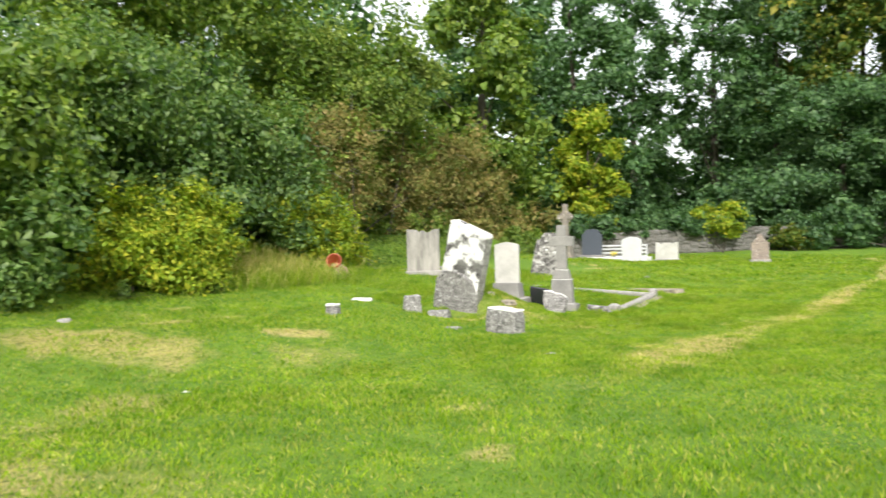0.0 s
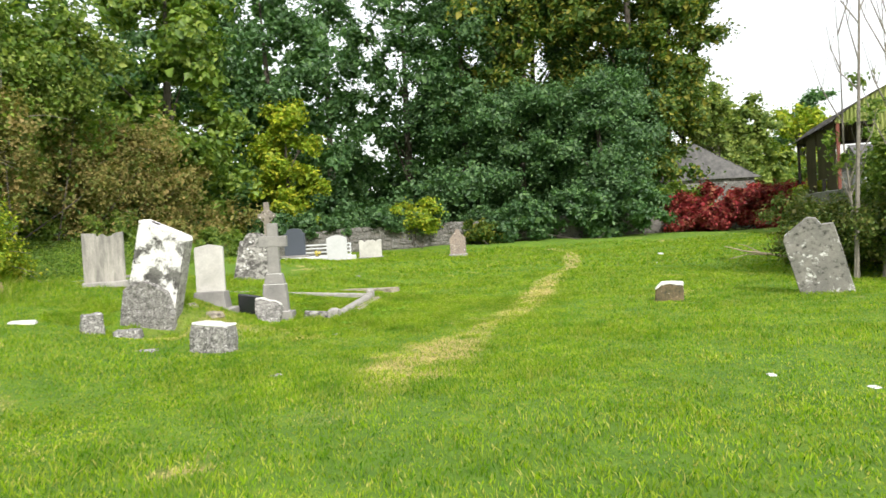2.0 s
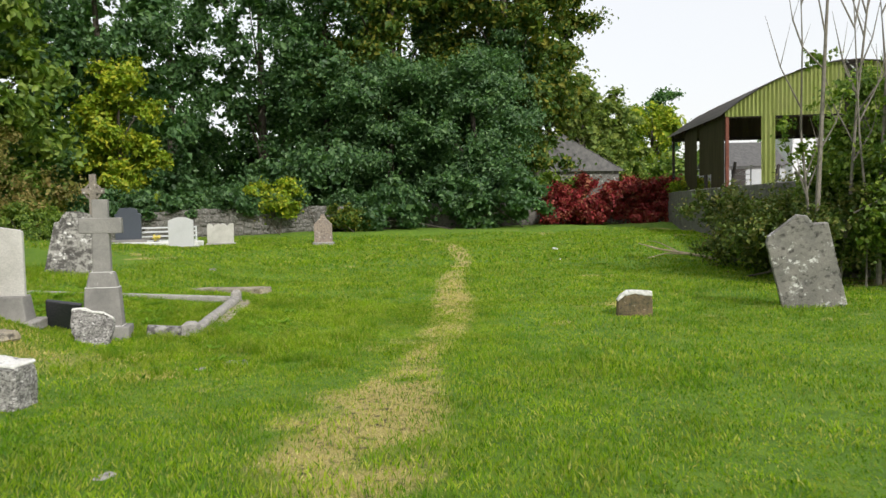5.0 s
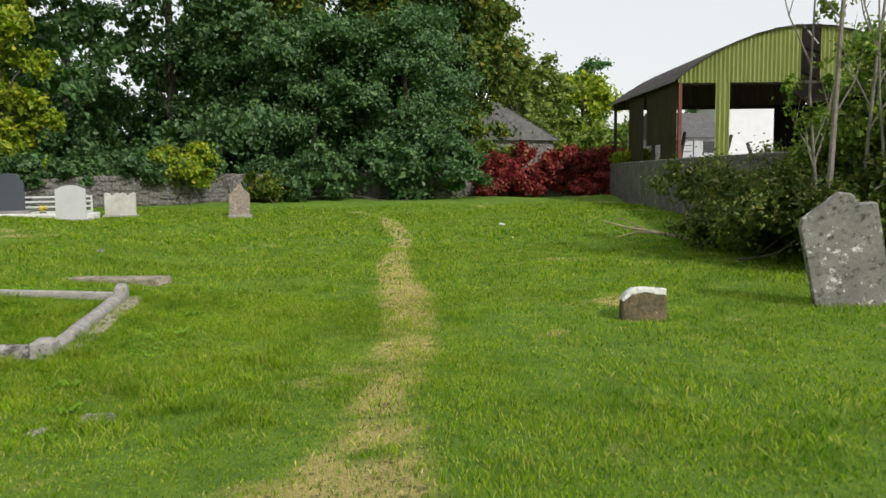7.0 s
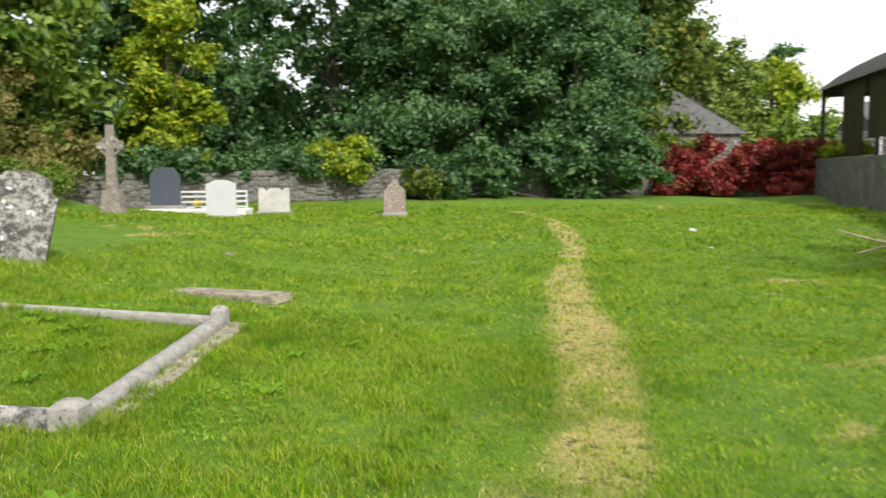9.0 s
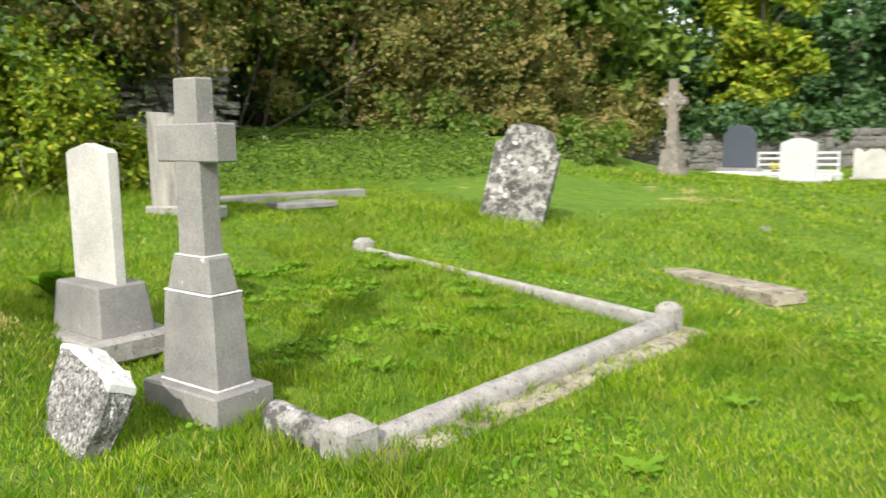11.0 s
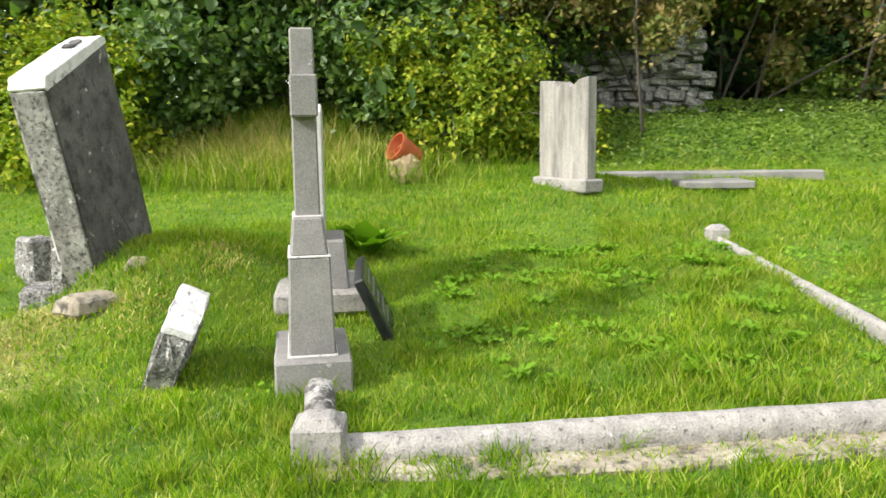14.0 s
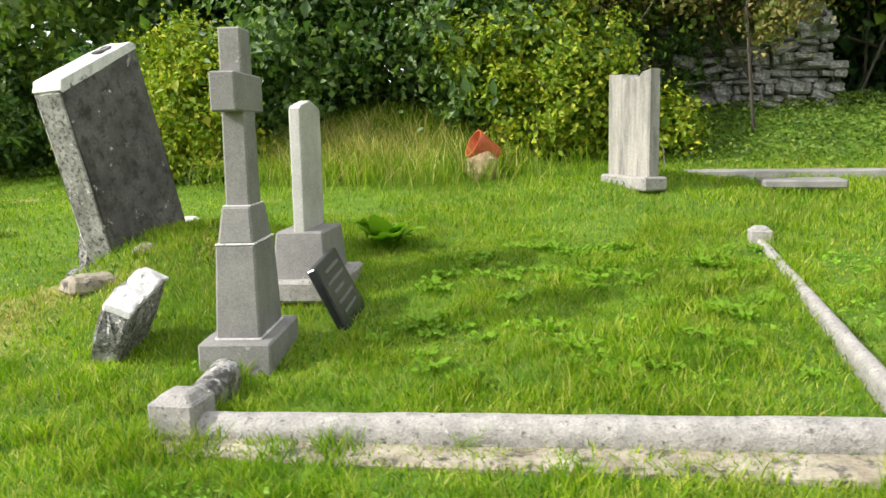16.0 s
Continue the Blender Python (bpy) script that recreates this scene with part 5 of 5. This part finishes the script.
def lawn(seed, x0, x1, y0, y1, per_m2, h, w):
    x, y, r = scatter(x0 - 0.7, x1 + 0.7, y0 - 0.7, y1 + 0.7, per_m2, seed)
    margin = np.minimum(np.minimum(x - x0, x1 - x), np.minimum(y - y0, y1 - y)) + 0.7 + 0.4 * lumps(x, y, 2.0, 21)
    keep = (r.uniform(0, 1, len(x)) > worn(x, y) * 0.8) & (r.uniform(0, 1, len(x)) < smooth01(margin, 0.0, 1.4))
    for sx, sy, sr in STONES:
        keep &= np.hypot(x - sx, y - sy) > sr * 0.8
    x, y = x[keep], y[keep]
    tuft = 0.75 + 0.5 * np.clip(lumps(x, y, 2.4, 31), -0.7, 1) + 0.35 * np.clip(lumps(x, y, 9.0, 32), -0.6, 1)
    w = w * 1.25
    ht = h * 1.12 * np.clip(tuft, 0.35, 1.5) * r.uniform(0.5, 1.25, len(x))
    return x, y, ht, w * r.uniform(0.6, 1.4, len(x))


def strip(*patches):
    return [np.concatenate(c) for c in zip(*patches)]


g_near = strip(lawn(1, -8.6, 0.6, 8.8, 14.2, 3000, 0.062, 0.006), lawn(2, -3.6, 2.2, 2.5, 9.0, 1700, 0.062, 0.008), lawn(9, 0.6, 2.2, 9.0, 14.2, 900, 0.07, 0.010), lawn(3, -4.2, 4.5, -4.5, 2.6, 900, 0.07, 0.010))
blades("grass", *g_near, GRASS, "short bright green grass blades", "grass", 1)
g_far = strip(lawn(4, -13.0, -3.4, -5.0, 8.9, 620, 0.075, 0.011), lawn(5, -13.5, -8.5, 8.8, 17, 900, 0.10, 0.009), lawn(6, -8.6, 8.5, 14.2, 22, 470, 0.085, 0.014), lawn(7, 2.0, 8.0, 2.5, 14.2, 850, 0.065, 0.010), lawn(8, -13.5, 10, 22, 38, 140, 0.10, 0.03))
blades("grass", *g_far, GRASS, "longer green grass further from the path", "grass", 2)
sx, sy, sr = scatter(-9, 3.5, -5, 18, 900, 77)
kp = sr.uniform(0, 1, len(sx)) < worn(sx, sy)
sx, sy = sx[kp], sy[kp]
blades("dry_grass", sx, sy, sr.uniform(0.01, 0.055, len(sx)), sr.uniform(0.004, 0.010, len(sx)), STRAW, "dry straw-coloured clippings on the worn path", "dry grass", 3)


def tufts(count, seed):
    """Longer tufts standing out of the mown turf, thickest along the kerb and round the stones."""
    r = np.random.RandomState(seed)
    cx, cy = r.uniform(-9.0, -1.2, count * 2), r.uniform(7.5, 15.0, count * 2)
    near = np.exp(-((cx + 3.55) / 0.28) ** 2) * smooth01(cy, 9.8, 10.6) + np.exp(-((cx + 4.35) / 0.15) ** 2)
    ok = (lumps(cx, cy, 2.2, 41) + 1.2 * near > 0.12) & (worn(cx, cy) < 0.3)
    cx, cy = cx[ok][:count], cy[ok][:count]
    k = 46
    x = np.repeat(cx, k) + r.normal(0, 0.05, len(cx) * k)
    y = np.repeat(cy, k) + r.normal(0, 0.05, len(cx) * k)
    h = np.repeat(r.uniform(0.07, 0.17, len(cx)), k) * r.uniform(0.5, 1.1, len(cx) * k)
    blades("grass", x, y, h, r.uniform(0.005, 0.009, len(x)), GRASS, "longer tufts of grass by the kerb and the stones", "grass", seed)


tufts(1150, 55)


def tall_tuft(at, spread, count, height, material, label, seed):
    r = np.random.RandomState(seed)
    x = at[0] + r.normal(0, spread[0], count)
    y = at[1] + r.normal(0, spread[1], count)
    return blades("tall_grass", x, y, height * r.uniform(0.5, 1.2, count), np.full(count, 0.011), material, label, "long grass", seed)


tall_tuft((-12.5, 7.8), (0.5, 1.0), 2200, 0.60, STRAW, "pale dry long grass at the hedge foot", 41)
tall_tuft((-12.2, 8.0), (0.6, 1.3), 6500, 0.50, GRASS, "long green grass at the hedge foot", 42)
tall_tuft((-13.3, 7.6), (0.5, 1.1), 5000, 0.42, GRASS, "long grass on the bank below the hedge", 45)
tall_tuft((-9.0, 16.3), (0.9, 0.7), 3000, 0.17, GRASS, "long green grass round the spotted headstone", 43)
tall_tuft((-6.6, 8.6), (0.45, 0.2), 900, 0.10, GRASS, "long grass at the slab's foot", 44)


for k, (tx, ty) in enumerate([(-5.6, 8.9), (-6.3, 9.15), (-5.2, 8.3), (-4.0, 8.6), (-5.9, 7.4), (-3.4, 7.6)]):
    tall_tuft((tx, ty), (0.22, 0.14), 420, 0.05, STRAW, "clump of dry cut grass lying on the turf", 60 + k)


def rosette(x, y, leaves, length, seed, label, upright=0.5, broad=0.2):
    """A broad-leaved weed: wavy arching leaves rising from one root."""
    r = np.random.RandomState(seed)
    ob = thing("weed", on_ground(x, y), label, "weed", "broad-leaved weeds in the plot")
    for k in range(leaves):
        a = k * 2.4 + r.uniform(-0.3, 0.3)
        n = length * r.uniform(0.6, 1.15)
        up = min(1.35, upright * r.uniform(0.7, 1.3))
        w = n * broad
        v, f = [], []
        q, z, tilt = 0.01, 0.02, up
        for i in range(6):
            t = i / 5
            ww = w * math.sin(math.pi * min(0.97, 0.06 + 0.92 * t ** 0.8)) + 0.004
            wave = 0.012 * math.sin(i * 2.1 + k)
            for s, dz in ((-1, 0.25 * ww + wave), (0, 0), (1, 0.25 * ww - wave)):
                v.append((math.cos(a) * q - math.sin(a) * ww * s, math.sin(a) * q + math.cos(a) * ww * s, z + dz))
            q, z, tilt = q + n / 5 * math.cos(tilt), z + n / 5 * math.sin(tilt), tilt - 0.11 * upright - 0.05
        for i in range(5):
            for s in (0, 1):
                b = i * 3 + s
                f.append((b, b + 1, b + 4, b + 3))
        link_mesh("leaf", v, f, WEED, ob, smooth=True)


def clover(count, seed):
    """Small round weed leaves lying through the turf."""
    r = np.random.RandomState(seed)
    px, py = r.uniform(-9.0, -1.4, count * 3), r.uniform(7.6, 14.8, count * 3)
    ok = (lumps(px, py, 3.1, 47) + 0.5 * lumps(px, py, 8.0, 48) > 0.25) & (worn(px, py) < 0.4) & (np.abs(px + 3.95) > 0.45) & (px < -2.6)
    px, py = px[ok][:count], py[ok][:count]
    up = np.tile([0.2, 0.0, 1.0], (len(px), 1))
    ob = leaf_mesh("clover", np.stack([px, py, ground_z(px, py) + r.uniform(0.015, 0.05, len(px))], 1), up, r.uniform(0.02, 0.045, len(px)), WEED, seed=seed, shape=0.75, fold=0.15)
    tagged(ob, "small green weed leaves through the turf", "clover", kind="stuff")


clover(8000, 63)
rosette(-7.60, 10.15, 20, 0.40, 1, "large-leaved burdock beside the white headstone", 1.05, 0.26)
rosette(-7.85, 9.95, 14, 0.34, 2, "large-leaved burdock beside the white headstone", 1.1, 0.26)
rw = np.random.RandomState(4)
for k in range(95):
    rosette(-4.5 - 3.4 * rw.uniform(0, 1) ** 0.8, 10.9 + 2.5 * rw.uniform(0, 1), rw.randint(7, 12), rw.uniform(0.08, 0.18), 150 + k, "broad-leaved dock rosette in the grass", rw.uniform(0.35, 0.65), 0.09)
for k, (x, y) in enumerate([(-2.9, 8.4), (-3.0, 12.6), (-2.8, 11.4), (-3.2, 9.2), (-2.6, 13.1)]):
    rosette(x, y, 6, 0.15, 90 + k, "small green weed in the turf", 0.5)
